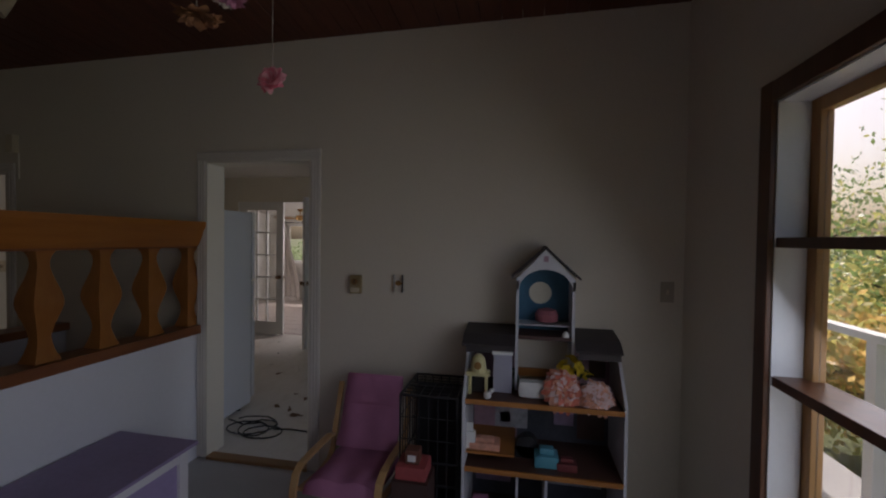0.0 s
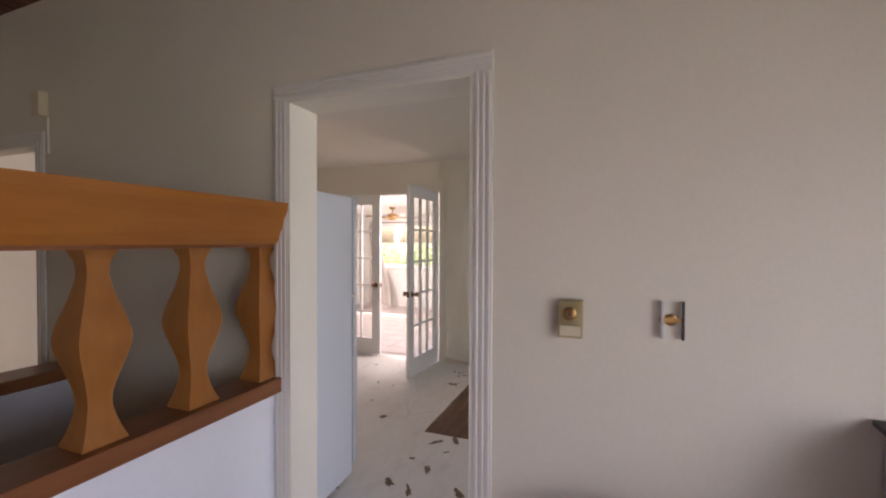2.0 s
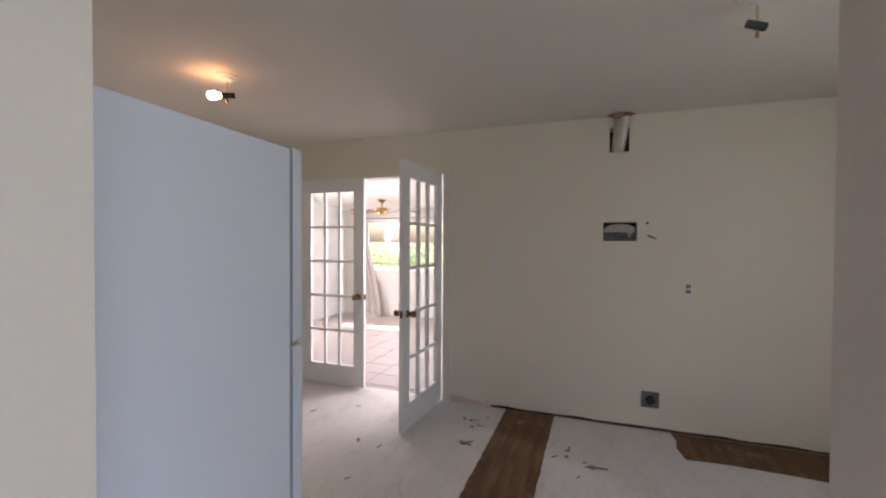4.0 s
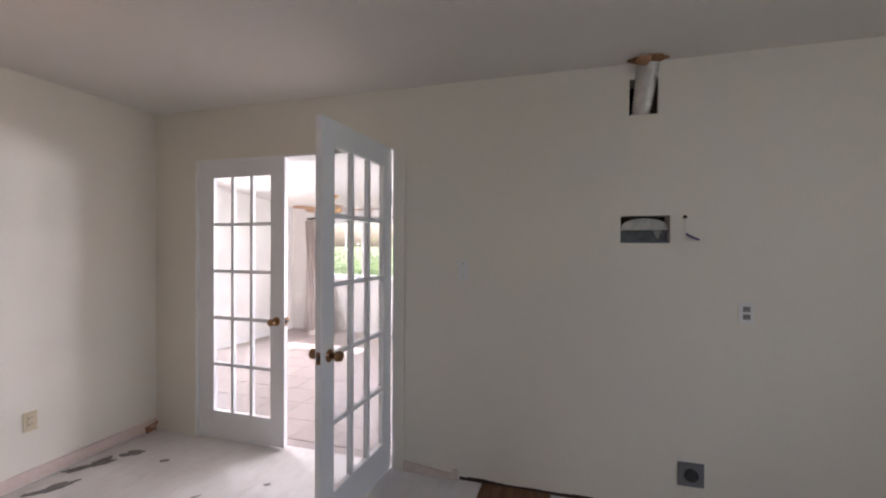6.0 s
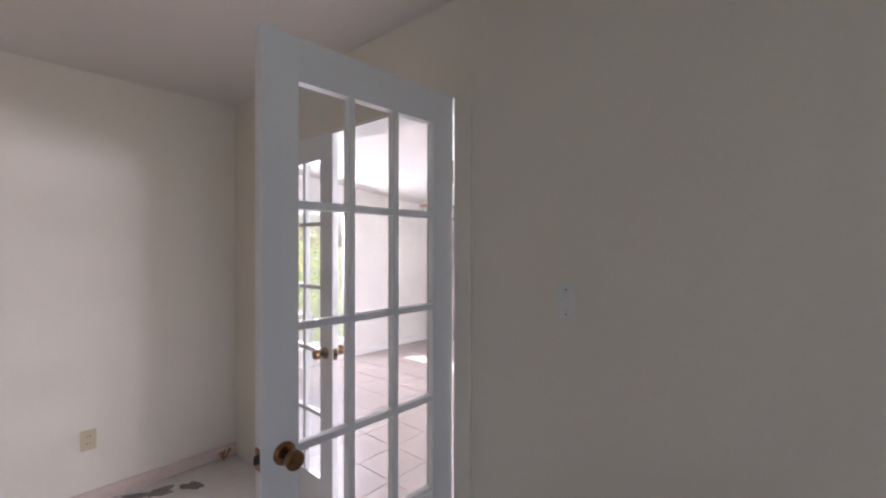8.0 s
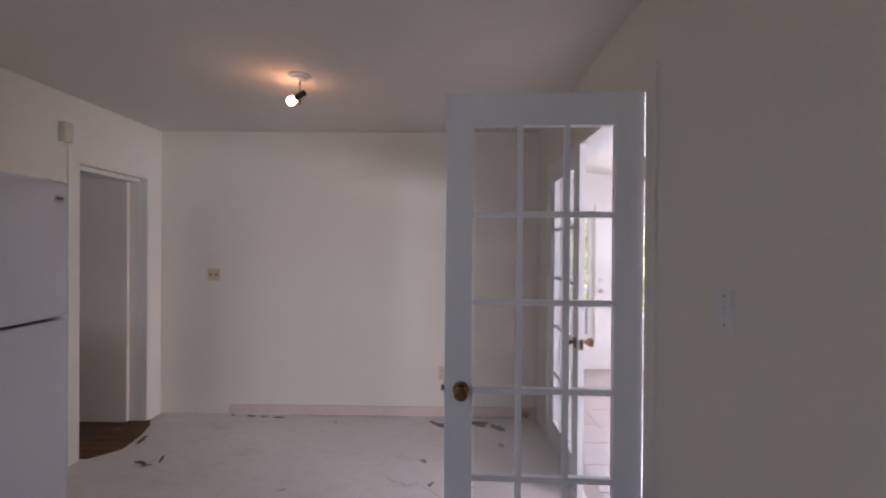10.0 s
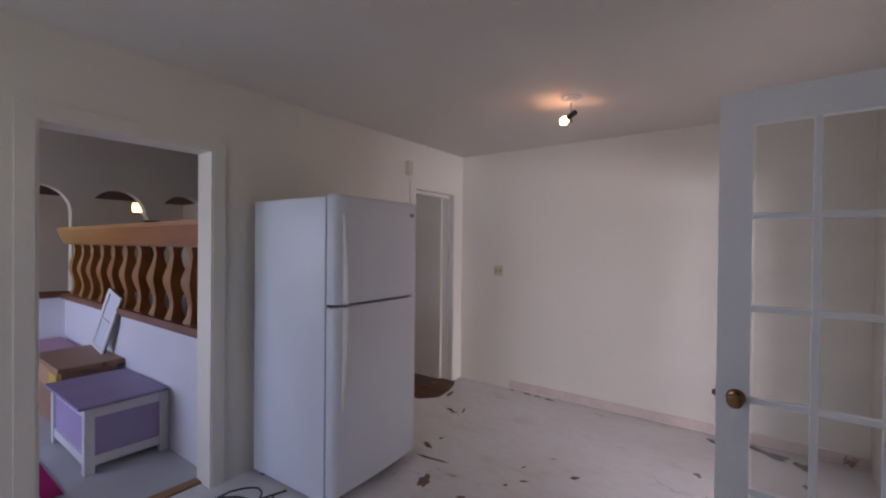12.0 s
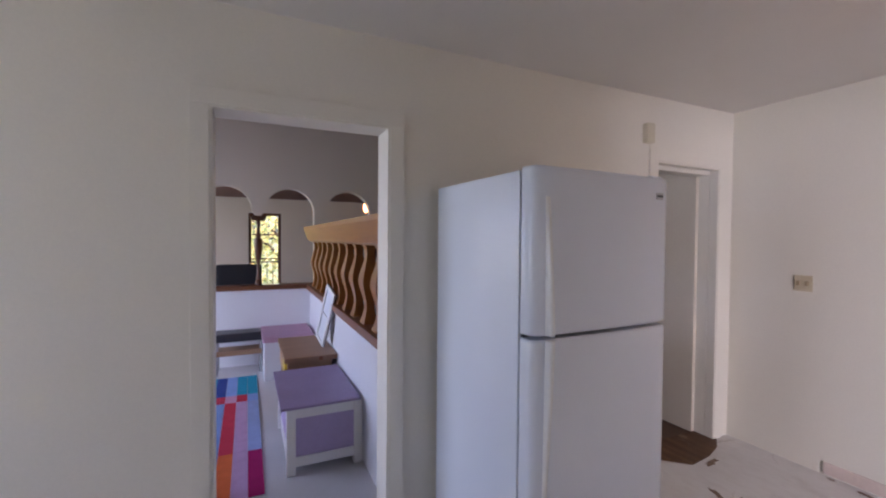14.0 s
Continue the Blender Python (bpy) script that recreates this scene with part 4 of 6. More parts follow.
def doll_house():
    """Open-fronted toy house: tall gabled tower between two lower wings."""
    d = thing("dollhouse", (0.085, -0.02, -0.012), "large open wooden dollhouse with a gabled tower, white and dark brown", "dollhouse")
    W = mat("toy_white", (0.62, 0.62, 0.64), 0.45, var=0.05)
    ROOF = mat("toy_roof_brown", (0.055, 0.045, 0.045), 0.6, var=0.15, big=9)
    EDGE = mat("toy_orange_edge", (0.40, 0.16, 0.035), 0.5, var=0.12, big=9)
    FLOOR = mat("toy_dark_floor", (0.085, 0.04, 0.03), 0.5, var=0.15, big=9)
    BLUE = mat("toy_blue_paper", (0.03, 0.12, 0.20), 0.6, var=0.15, big=9)
    PINK = mat("toy_pink_paper", (0.40, 0.25, 0.30), 0.6, var=0.15, big=14)
    GREY = mat("toy_grey_paper", (0.075, 0.08, 0.10), 0.6, var=0.25, big=14)
    x0, x1, f = -0.395, 0.405, -0.40
    for x, top in ((x0, 0.985), (x1 - 0.014, 0.97)):
        m = Matrix(((0, 0, 1, x), (1, 0, 0, 0), (0, 1, 0, 0), (0, 0, 0, 1)))
        part("side_wall", slab(bmesh.new(), [(f, 0), (0, 0), (0, top), (-0.20, top), (-0.24, top - 0.06), (f, 0.735)], 0.014, m), W, d)
    for z in (0.02, 0.37, 0.72):
        part("floor_board", boxed(x0 + 0.014, x1 - 0.014, f + 0.012, -0.006, z - 0.01, z), FLOOR, d, "dark brown floor")
        part("floor_edge", boxed(x0 + 0.014, x1 - 0.014, f, f + 0.012, z - 0.022, z + 0.002), EDGE, d, "orange front edge")
    part("back_panel", boxed(x0 + 0.014, x1 - 0.014, -0.006, 0.0, 0.0, 0.71), GREY, d, "printed grey room paper")
    part("back_panel", boxed(x0 + 0.014, -0.135, -0.006, 0.0, 0.721, 0.99), PINK, d, "printed pink room paper")
    part("back_panel", boxed(0.175, x1 - 0.014, -0.006, 0.0, 0.721, 0.99), PINK, d, "printed pink room paper")
    part("back_rail", boxed(-0.135, 0.175, -0.012, 0.0, 0.74, 0.79), EDGE, d, "orange rail")
    for x in (-0.12, 0.03):
        part("partition", boxed(x, x + 0.012, f + 0.1, -0.006, 0.02, 0.36), W, d)
    part("room_paper", boxed(x0 + 0.02, -0.12, -0.011, -0.007, 0.36, 0.66), PINK, d, "pink wallpaper")
    part("room_paper", boxed(-0.1, 0.1, -0.012, -0.007, 0.55, 0.65), BLUE, d, "blue wallpaper")
    TEALP, LILP, PALEP = mat("toy_teal_paper", (0.03, 0.22, 0.28), 0.6, var=0.2, big=20), mat("toy_lilac_paper", (0.34, 0.25, 0.38), 0.6, var=0.25, big=20), mat("toy_pale_paper", (0.42, 0.42, 0.45), 0.6, var=0.3, big=25)
    for a, b, z0, z1, m in ((-0.37, -0.02, 0.605, 0.655, TEALP), (-0.355, -0.27, 0.50, 0.60, PINK), (-0.25, -0.06, 0.43, 0.59, PALEP), (0.09, 0.20, 0.47, 0.61, LILP), (0.10, 0.19, 0.625, 0.65, TEALP), (-0.22, -0.16, 0.46, 0.52, LILP),
                            (0.22, 0.37, 0.40, 0.60, FLOOR), (-0.36, -0.15, 0.10, 0.27, LILP), (0.06, 0.36, 0.12, 0.29, PALEP)):
        part("printed_panel", boxed(a, b, -0.015, -0.0122, z0, z1), m, d, "printed room paper")
    for a, b, z0, z1, m in ((-0.37, -0.29, 0.82, 0.97, PINK), (-0.24, -0.16, 0.74, 0.96, LILP), (0.19, 0.27, 0.81, 0.97, PINK), (0.28, 0.37, 0.76, 0.96, FLOOR)):
        part("printed_panel", boxed(a, b, -0.0095, -0.0065, z0, z1), m, d, "printed room paper")
    part("low_ledge", boxed(x0 + 0.014, -0.13, f + 0.05, -0.016, 0.42, 0.43), EDGE, d, "orange ledge")
    # wing roofs
    for n, a, b, drop in (("roof", x0 - 0.025, -0.135, 0), ("roof", 0.175, x1 + 0.002, 0.004)):
        bm = bmesh.new()
        prof = [(-0.265, 0.962), (-0.19, 1.005), (0.0, 1.030), (0.0, 1.042), (-0.195, 1.018), (-0.271, 0.975)]
        m = Matrix(((0, 0, 1, a), (1, 0, 0, 0), (0, 1, 0, -drop), (0, 0, 0, 1)))
        part(n, slab(bm, prof, b - a, m), ROOF, d, "dark brown roof slab")
        part("roof_front", boxed(a + 0.02, b - 0.005, -0.248, -0.238, 0.925 - drop, 0.968 - drop), ROOF, d)
    # tower
    ta, tb, ty = -0.135, 0.175, -0.20
    for x in (ta, tb - 0.014):
        part("tower_wall", boxed(x, x + 0.014, ty, 0, 0.685, 1.32), W, d)
    part("tower_floor", boxed(ta + 0.014, tb - 0.014, ty, 0, 1.0, 1.02), FLOOR, d, "dark brown floor")
    c = (ta + tb) / 2
    n, r = 14, (tb - ta) / 2 - 0.014
    arch = [(c + r * math.cos(math.pi * i / n), 1.27 + 0.8 * r * math.sin(math.pi * i / n)) for i in range(n + 1)]
    gable = [(tb, 1.27), (tb, 1.33), (c, 1.49), (ta, 1.33), (ta, 1.27)]
    m = Matrix(((1, 0, 0, 0), (0, 0, 1, ty), (0, 1, 0, 0), (0, 0, 0, 1)))
    part("gable_front", slab(bmesh.new(), gable + arch[::-1], 0.012, m), W, d, "white gable with an arched opening")
    part("tower_back", slab(bmesh.new(), [(ta + 0.014, 1.02), (tb - 0.014, 1.02), (tb - 0.014, 1.33), (c, 1.46), (ta + 0.014, 1.33)], 0.006, Matrix(((1, 0, 0, 0), (0, 0, 1, -0.008), (0, 1, 0, 0), (0, 0, 0, 1)))), BLUE, d, "deep blue room paper")
    part("porthole", lathe(bmesh.new(), [(0.064, 0), (0.064, 0.004)], pose(c - 0.02, -0.008, 1.235, 90), 22), mat("pale_disc", (0.62, 0.58, 0.46), 0.6), d, "pale round porthole")
    for s in (-1, 1):
        q = Matrix.Translation((c, 0, 1.500)) @ pose(0, 0, 0, 0, 42.5 if s > 0 else 180 - 42.5, 0)
        part("tower_roof", boxed(-0.008, 0.245, ty - 0.02, 0.0, -0.004, 0.005, m=q), ROOF, d, "dark brown pitched roof")
    part("finial", boxed(c - 0.012, c + 0.012, ty - 0.006, ty + 0.004, 1.425, 1.455), PINK, d)
    part("loft_shelf", boxed(ta + 0.014, tb - 0.014, ty + 0.06, -0.008, 1.065, 1.072), W, d)


doll_house()


def toy(name, x, y, z, label, bits, category="toy"):
    t = thing(name, (x, y, z), label, category)
    for n, bm, m in bits:
        part(n, bm, m, t)
    return t


YEL = mat("pale_yellow_plastic", (0.62, 0.56, 0.28), 0.4, var=0.06)
toy("toy_fireplace", -0.24, -0.32, 0.708, "pale yellow toy fireplace with a clock hood", [
    ("leg", boxed(-0.05, -0.036, -0.02, 0.03, 0, 0.10), YEL), ("leg", boxed(0.036, 0.05, -0.02, 0.03, 0, 0.10), YEL),
    ("mantel", boxed(-0.062, 0.062, -0.03, 0.035, 0.10, 0.122, bevel=0.004), YEL), ("hood", lathe(bmesh.new(), [(0.045, 0), (0.04, 0.04), (0.034, 0.07), (0.012, 0.09)], pose(0, 0, 0.122), 14), YEL),
    ("clock", lathe(bmesh.new(), [(0.02, 0), (0.02, 0.006)], pose(0, -0.036, 0.16, 90), 14), BRASS), ("hearth", boxed(-0.036, 0.036, 0.02, 0.03, 0, 0.10), BLACK)])
LAVG = mat("lavender_grey_plastic", (0.40, 0.40, 0.48), 0.35, var=0.05)
toy("toy_wardrobe", -0.115, -0.25, 0.708, "lavender-grey toy wardrobe with two doors", [
    ("cabinet", boxed(-0.05, 0.05, -0.03, 0.04, 0, 0.205, bevel=0.004), LAVG), ("door", boxed(-0.047, -0.002, -0.036, -0.031, 0.01, 0.185), LAVG), ("door", boxed(0.002, 0.047, -0.036, -0.031, 0.01, 0.185), LAVG), ("cornice", boxed(-0.056, 0.056, -0.038, 0.042, 0.205, 0.22), WHITE)])
toy("toy_dog", -0.185, -0.385, 0.708, "tiny white plush dog on the toy floor", [("body", lathe(bmesh.new(), [(0.008, 0), (0.02, 0.01), (0.018, 0.03), (0.008, 0.04)], None, 10), PLATEW), ("head", lathe(bmesh.new(), [(0.004, 0), (0.013, 0.008), (0.012, 0.02), (0.004, 0.026)], pose(0.02, 0, 0.03), 10), PLATEW)])
toy("toy_books", -0.06, -0.17, 0.708, "small dark green jar in the dollhouse", [("jar", lathe(bmesh.new(), [(0.03, 0), (0.036, 0.03), (0.03, 0.07), (0.018, 0.085), (0.02, 0.1)], None, 14), mat("dark_green_glaze", (0.06, 0.09, 0.06), 0.3))], "jar")
toy("toy_cushion", 0.045, -0.32, 0.713, "white frilled toy cushion", [("cushion", boxed(-0.075, 0.075, -0.03, 0.03, 0.0, 0.085, bevel=0.025), PLATEW)], "cushion")


def flower(name, at, r, cols, n, label, droop=0.25, turn=(-60, 0, 20), wide=2.2):
    """A silk flower head: layers of curled petals."""
    t = thing(name, pose(*at) @ pose(0, 0, 0, *turn), label, "flower")
    bm = [bmesh.new() for _ in cols]
    for k in range(n):
        lay = k / n
        a, ln = k * 2.399963, r * (0.35 + 0.65 * lay) * random.uniform(0.85, 1.1)
        up, w = (1 - lay) * 1.3 + 0.1 * random.random(), wide * r * random.uniform(0.10, 0.16) * (0.55 + 0.45 * lay)
        b = bm[k % len(cols)]
        vs = []
        for s in range(5):
            u = s / 4
            wid = w * math.sin(math.pi * min(0.97, 0.12 + 0.85 * u)) ** 0.7
            rad, z = ln * u, ln * (up * u + 0.12 * math.sin(u * 3)) - droop * ln * u * u
            for e in (-1, 1):
                vs.append(b.verts.new((rad * math.cos(a) - e * wid * math.sin(a), rad * math.sin(a) + e * wid * math.cos(a), z + r * 0.05 * math.sin(k * 1.7 + 3 * u) * e)))
        for s in range(4):
            b.faces.new((vs[2 * s], vs[2 * s + 1], vs[2 * s + 3], vs[2 * s + 2]))
    for b, m in zip(bm, cols):
        part("petals", b, m, t)
    part("centre", lathe(bmesh.new(), [(r * 0.12, -0.005), (r * 0.13, r * 0.1), (r * 0.06, r * 0.2)], None, 10), cols[0], t)
    return t


PEACH = mat("peach_silk", (0.72, 0.36, 0.25), 0.85, var=0.2, big=20)
CORAL = mat("coral_silk", (0.62, 0.18, 0.12), 0.85, var=0.2, big=20)
BLUSH = mat("blush_silk", (0.75, 0.55, 0.52), 0.85, var=0.12, big=20)
YSILK = mat("yellow_silk", (0.72, 0.52, 0.03), 0.8, var=0.15, big=20)
ROSE = mat("rose_pink_silk", (0.72, 0.20, 0.26), 0.8, var=0.2, big=20)
GREENS = mat("silk_leaf_green", (0.06, 0.09, 0.03), 0.7, var=0.2, big=20)
flower("silk_flower", (0.20, -0.34, 0.775), 0.125, [PEACH, CORAL, BLUSH, CORAL], 170, "large peach and coral silk flower on the dollhouse shelf", 0.45, (50, 0, 30), 1.8)
flower("silk_flower", (0.36, -0.36, 0.755), 0.10, [BLUSH, PEACH], 110, "pale blush silk flower on the dollhouse shelf", 0.45, (55, 20, 0), 1.8)
for i, (x, z) in enumerate(((0.23, 0.83), (0.28, 0.86), (0.25, 0.89), (0.31, 0.82), (0.20, 0.86))):
    flower("yellow_flower", (x, -0.22 - 0.02 * (i % 2), z), 0.05, [YSILK, GREENS if i == 3 else YSILK], 34, "small yellow silk flower in a bunch", 0.3, (50, 0, 60 * i))
vz = thing("small_vase", (0.26, -0.20, 0.708), "small dark vase holding yellow silk flowers", "vase")
part("vase_body", lathe(bmesh.new(), [(0.02, 0), (0.032, 0.03), (0.03, 0.07), (0.014, 0.10), (0.018, 0.12)], None, 14), mat("dark_glaze", (0.05, 0.05, 0.06), 0.25), vz, smooth=True)
bm = bmesh.new()
for i in range(9):
    tube(bm, [(0, 0, 0.1), (random.uniform(-0.02, 0.02), -0.01, 0.13), (random.uniform(-0.06, 0.06), random.uniform(-0.04, 0.02), random.uniform(0.12, 0.2))], 0.003, 5)
part("stems", bm, GREENS, vz)
TEAL = mat("teal_plastic", (0.10, 0.34, 0.42), 0.4)
for n, x, y, z, dx, dy, dz, m, lab in (("toy_crate", 0.12, -0.30, 0.358, 0.06, 0.05, 0.06, TEAL, "teal toy storage crate"), ("toy_bed", -0.2, -0.3, 0.418, 0.08, 0.05, 0.035, PEACH, "pinkish toy bed in the dollhouse"),
                                       ("toy_car", 0.22, -0.33, 0.358, 0.05, 0.035, 0.04, mat("dark_red_toy", (0.2, 0.05, 0.05), 0.4), "dark red toy car"), ("toy_sofa", -0.22, -0.3, 0.01, 0.07, 0.05, 0.09, PINKFAB, "pink toy sofa on the lowest floor"),
                                       ("toy_table", 0.25, -0.28, 0.01, 0.07, 0.05, 0.07, LAVG, "grey toy table on the lowest floor"), ("toy_book", -0.28, -0.325, 0.418, 0.03, 0.02, 0.09, PLATEW, "white toy book standing upright")):
    toy(n, x, y, z, lab, [("toy_body", boxed(-dx, dx, -dy, dy, 0, dz, bevel=0.008), m), ("toy_top", boxed(-dx * 0.6, dx * 0.6, -dy * 0.5, dy * 0.5, dz, dz * 1.5, bevel=0.006), m)])
toy("toy_oven", 0.02, -0.2, 0.358, "black arched toy oven", [("oven", lathe(bmesh.new(), [(0.06, 0), (0.06, 0.06)], pose(0, 0, 0.06, 90), 20), BLACK), ("base", boxed(-0.06, 0.06, -0.06, 0.0, 0, 0.06), BLACK)])
toy("toy_pillow", 0.12, -0.09, 1.06, "pinkish round toy pillow in the tower", [("pillow", lathe(bmesh.new(), [(0.01, 0), (0.06, 0.012), (0.065, 0.05), (0.05, 0.075), (0.01, 0.085)], None, 16), mat("dull_pink", (0.35, 0.12, 0.14), 0.8))])
toy("toy_lamp", 0.215, -0.20, 1.008, "tiny white toy lamp at the tower edge", [("shade", lathe(bmesh.new(), [(0.02, 0), (0.016, 0.02), (0.006, 0.03)], None, 10), PLATEW)])


# hanging garland and ceiling spot
STRING = mat("garland_string", (0.30, 0.26, 0.2), 0.8)
def hung(name, at, top, label, cols, r, n, turn=(180, 0, 20)):
    t = flower(name, at, r, cols, n, label, 0.1, turn, 2.3)
    inv = t.matrix_world.inverted()
    part("string", tube(bmesh.new(), [inv @ Vector((at[0], at[1], at[2] + 0.01)), inv @ Vector((at[0] + 0.004, at[1], top))], 0.0012, 5), STRING, t, "thin string")


hung("hanging_rose", (-0.58, -1.68, 1.875), 2.94, "pink silk rose hanging on a string", [ROSE, mat("light_rose", (0.78, 0.36, 0.4), 0.8, var=0.15, big=20)], 0.037, 64, (75, 0, 0))
hung("hanging_rose", (-0.665, -1.70, 2.06), 2.94, "dusty pink silk rose hanging on a string", [mat("dusty_pink", (0.5, 0.2, 0.28), 0.8)], 0.035, 26)
hung("hanging_flower", (-0.70, -1.68, 2.07), 2.94, "cream silk flower hanging on a string", [mat("cream_silk", (0.55, 0.5, 0.4), 0.8)], 0.03, 24)
hung("hanging_flower", (-0.775, -1.68, 2.05), 2.94, "amber silk flower hanging on a string", [mat("amber_silk", (0.26, 0.11, 0.04), 0.8, var=0.2, big=20)], 0.06, 40)
sp = thing("ceiling_spot", pose(-2.7, -0.75, 2.84), "small cream ceiling spotlight, unlit", "spotlight")
part("base_plate", lathe(bmesh.new(), [(0.05, -0.02), (0.05, 0.0)], None, 16), IVORY, sp)
part("arm", tube(bmesh.new(), [(0, 0, -0.02), (0.01, -0.01, -0.07)], 0.008, 8), IVORY, sp)
part("shade", lathe(bmesh.new(), [(0.02, 0), (0.035, 0.05), (0.05, 0.12)], pose(0.01, -0.01, -0.06, 150, 20, 0), 18), IVORY, sp, "cream cone shade")

# plates on the den wall
wt = thing("thermostat", (-1.058, -0.008, 1.234), "old gold-coloured wall thermostat", "thermostat")
part("case", boxed(-0.037, 0.037, -0.03, 0.0, -0.058, 0.058, bevel=0.005), mat("gold_case", (0.42, 0.33, 0.17), 0.35, 0.6, var=0.08), wt)
part("dial", lathe(bmesh.new(), [(0.02, 0), (0.02, 0.008), (0.012, 0.011)], pose(-0.002, -0.03, 0.018, 90), 18), BRASS, wt, "round brass dial")
part("dial_pin", boxed(-0.003, 0.001, -0.043, -0.041, 0.012, 0.03), DARK, wt)
part("lower_band", boxed(-0.03, 0.03, -0.0325, -0.03, -0.05, -0.02), IVORY, wt)
hk = thing("wall_bracket", (-0.782, -0.008, 1.248), "small brass and black double wall bracket", "bracket")
for x, m in ((-0.024, STEEL), (0.03, BLACK)):
    part("bar", boxed(x - 0.0035, x + 0.0035, -0.02, -0.006, -0.055, 0.055, bevel=0.002), m, hk)
part("mount", lathe(bmesh.new(), [(0.017, 0), (0.017, 0.006), (0.01, 0.009)], pose(0, 0, 0, 90), 16), BRASS, hk, "round brass mount")
part("cross_pin", boxed(-0.03, 0.034, -0.012, -0.006, -0.006, 0.006), BRASS, hk)


def plate(name, m, w, h, label, mat_, bits, category):
    p = thing(name, m, label, category)
    part("plate", boxed(-w / 2, w / 2, -0.006, 0, -h / 2, h / 2, bevel=0.002), mat_, p)
    for n, x, z, bw, bh, d, bmatl in bits:
        part(n, boxed(x - bw / 2, x + bw / 2, -0.006 - d, -0.006, z - bh / 2, z + bh / 2, bevel=min(0.002, bw / 5)), bmatl, p)
    return p


BEIGEP = mat("beige_plate", (0.42, 0.36, 0.27), 0.45)
plate("light_switch", pose(0.775, -0.008, 1.25), 0.07, 0.115, "beige switch plate on the den wall", BEIGEP, [("toggle", 0, 0, 0.01, 0.025, 0.01, IVORY)], "switch")
OUT = [("socket", 0, 0.02, 0.034, 0.028, 0.003, PLATEW), ("socket", 0, -0.02, 0.034, 0.028, 0.003, PLATEW), ("slot", -0.007, 0.022, 0.003, 0.01, 0.0036, DARK), ("slot", 0.007, 0.022, 0.003, 0.01, 0.0036, DARK), ("slot", -0.007, -0.018, 0.003, 0.01, 0.0036, DARK), ("slot", 0.007, -0.018, 0.003, 0.01, 0.0036, DARK)]
OUTG = [(n, x, z, w, h, d, mat("grey_socket", (0.25, 0.23, 0.22), 0.5) if n == "socket" else m) for n, x, z, w, h, d, m in OUT]
plate("wall_outlet", pose(-0.88, KN, 1.11), 0.07, 0.115, "white wall outlet with grey sockets", PLATEW, OUTG, "outlet")
plate("light_switch", pose(-2.385, KN, 1.30), 0.07, 0.118, "white toggle switch plate", PLATEW, [("toggle", 0, 0, 0.01, 0.024, 0.012, PLATEW), ("screw", 0, 0.04, 0.007, 0.007, 0.001, STEEL), ("screw", 0, -0.04, 0.007, 0.007, 0.001, STEEL)], "switch")
plate("wall_outlet", pose(KW, 2.612, 0.377, 0, 0, 90), 0.07, 0.115, "ivory wall outlet above the baseboard", IVORY, [(n, x, z, w, h, d, IVORY if n == "socket" else m) for n, x, z, w, h, d, m in OUT], "outlet")
plate("wall_plate", pose(KW, 0.61, 1.215, 0, 0, 90), 0.105, 0.105, "square ivory two-gang wall plate", IVORY, [("knob", -0.025, 0, 0.02, 0.03, 0.01, mat("tan_knob", (0.4, 0.3, 0.18), 0.5)), ("knob", 0.025, 0, 0.02, 0.03, 0.01, mat("tan_knob_b", (0.4, 0.3, 0.18), 0.5))], "wall plate")
for nm, m in (("door_chime", pose(-3.93, KS, 2.20, 0, 0, 180)), ("door_chime", pose(-3.80, -0.008, 2.20))):
    c = thing(nm, m, "small cream door chime box above the doorway", "door chime")
    part("cover", boxed(-0.034, 0.034, -0.045, 0, -0.065, 0.065, bevel=0.008), IVORY if m.translation.y < 0 else mat("old_cream_plastic", (0.60, 0.54, 0.40), 0.5), c)
    part("wire", tube(bmesh.new(), [(0.036, -0.005, -0.07), (0.036, -0.005, -0.26)], 0.005, 6), CREAM, c, "thin painted wire run")
rg = thing("range_outlet", (-1.128, KN, 0.235), "grey square heavy-duty outlet low on the wall", "outlet")
part("plate", boxed(-0.062, 0.062, -0.012, 0, -0.062, 0.062, bevel=0.003), mat("grey_metal_plate", (0.20, 0.20, 0.21), 0.45, 0.3), rg)
part("socket", lathe(bmesh.new(), [(0.034, 0), (0.034, 0.012), (0.026, 0.016)], pose(0, -0.012, 0, 90), 20), BLACK, rg, "black round socket")


# ---- wall cut-outs with ducts ----
du = thing("flexible_duct", (-1.37, KN, 2.17), "crinkled foil duct hanging out of a torn ceiling hole", "duct")
bm, n = bmesh.new(), 20
rings = []
for i in range(26):
    u = i / 25
    y, z = -0.015 + 0.02 * math.sin(u * 2.5) + 0.07 * (1 - u) ** 3, 0.01 + 0.275 * u
    rr = 0.050 + (0.003 if i % 2 else -0.002) + 0.008 * u
    rings.append([bm.verts.new((-0.012 + 0.03 * u + rr * math.cos(2 * math.pi * k / n), y + 0.6 * rr * math.sin(2 * math.pi * k / n), z + 0.002 * math.sin(k * 1.7 + i))) for k in range(n)])
for a, b in zip(rings, rings[1:]):
    for k in range(n):
        bm.faces.new((a[k], a[(k + 1) % n], b[(k + 1) % n], b[k]))
part("duct_hose", bm, FOIL, du, smooth=True)
bm = bmesh.new()
bm_out = [(0.095 * math.cos(k * 0.3) * random.uniform(0.85, 1.15), 0.055 * math.sin(k * 0.3) * random.uniform(0.8, 1.1)) for k in range(21)]
slab(bm, bm_out, 0.006, Matrix.Translation((0.01, -0.055, KH - 2.17 - 0.012)))
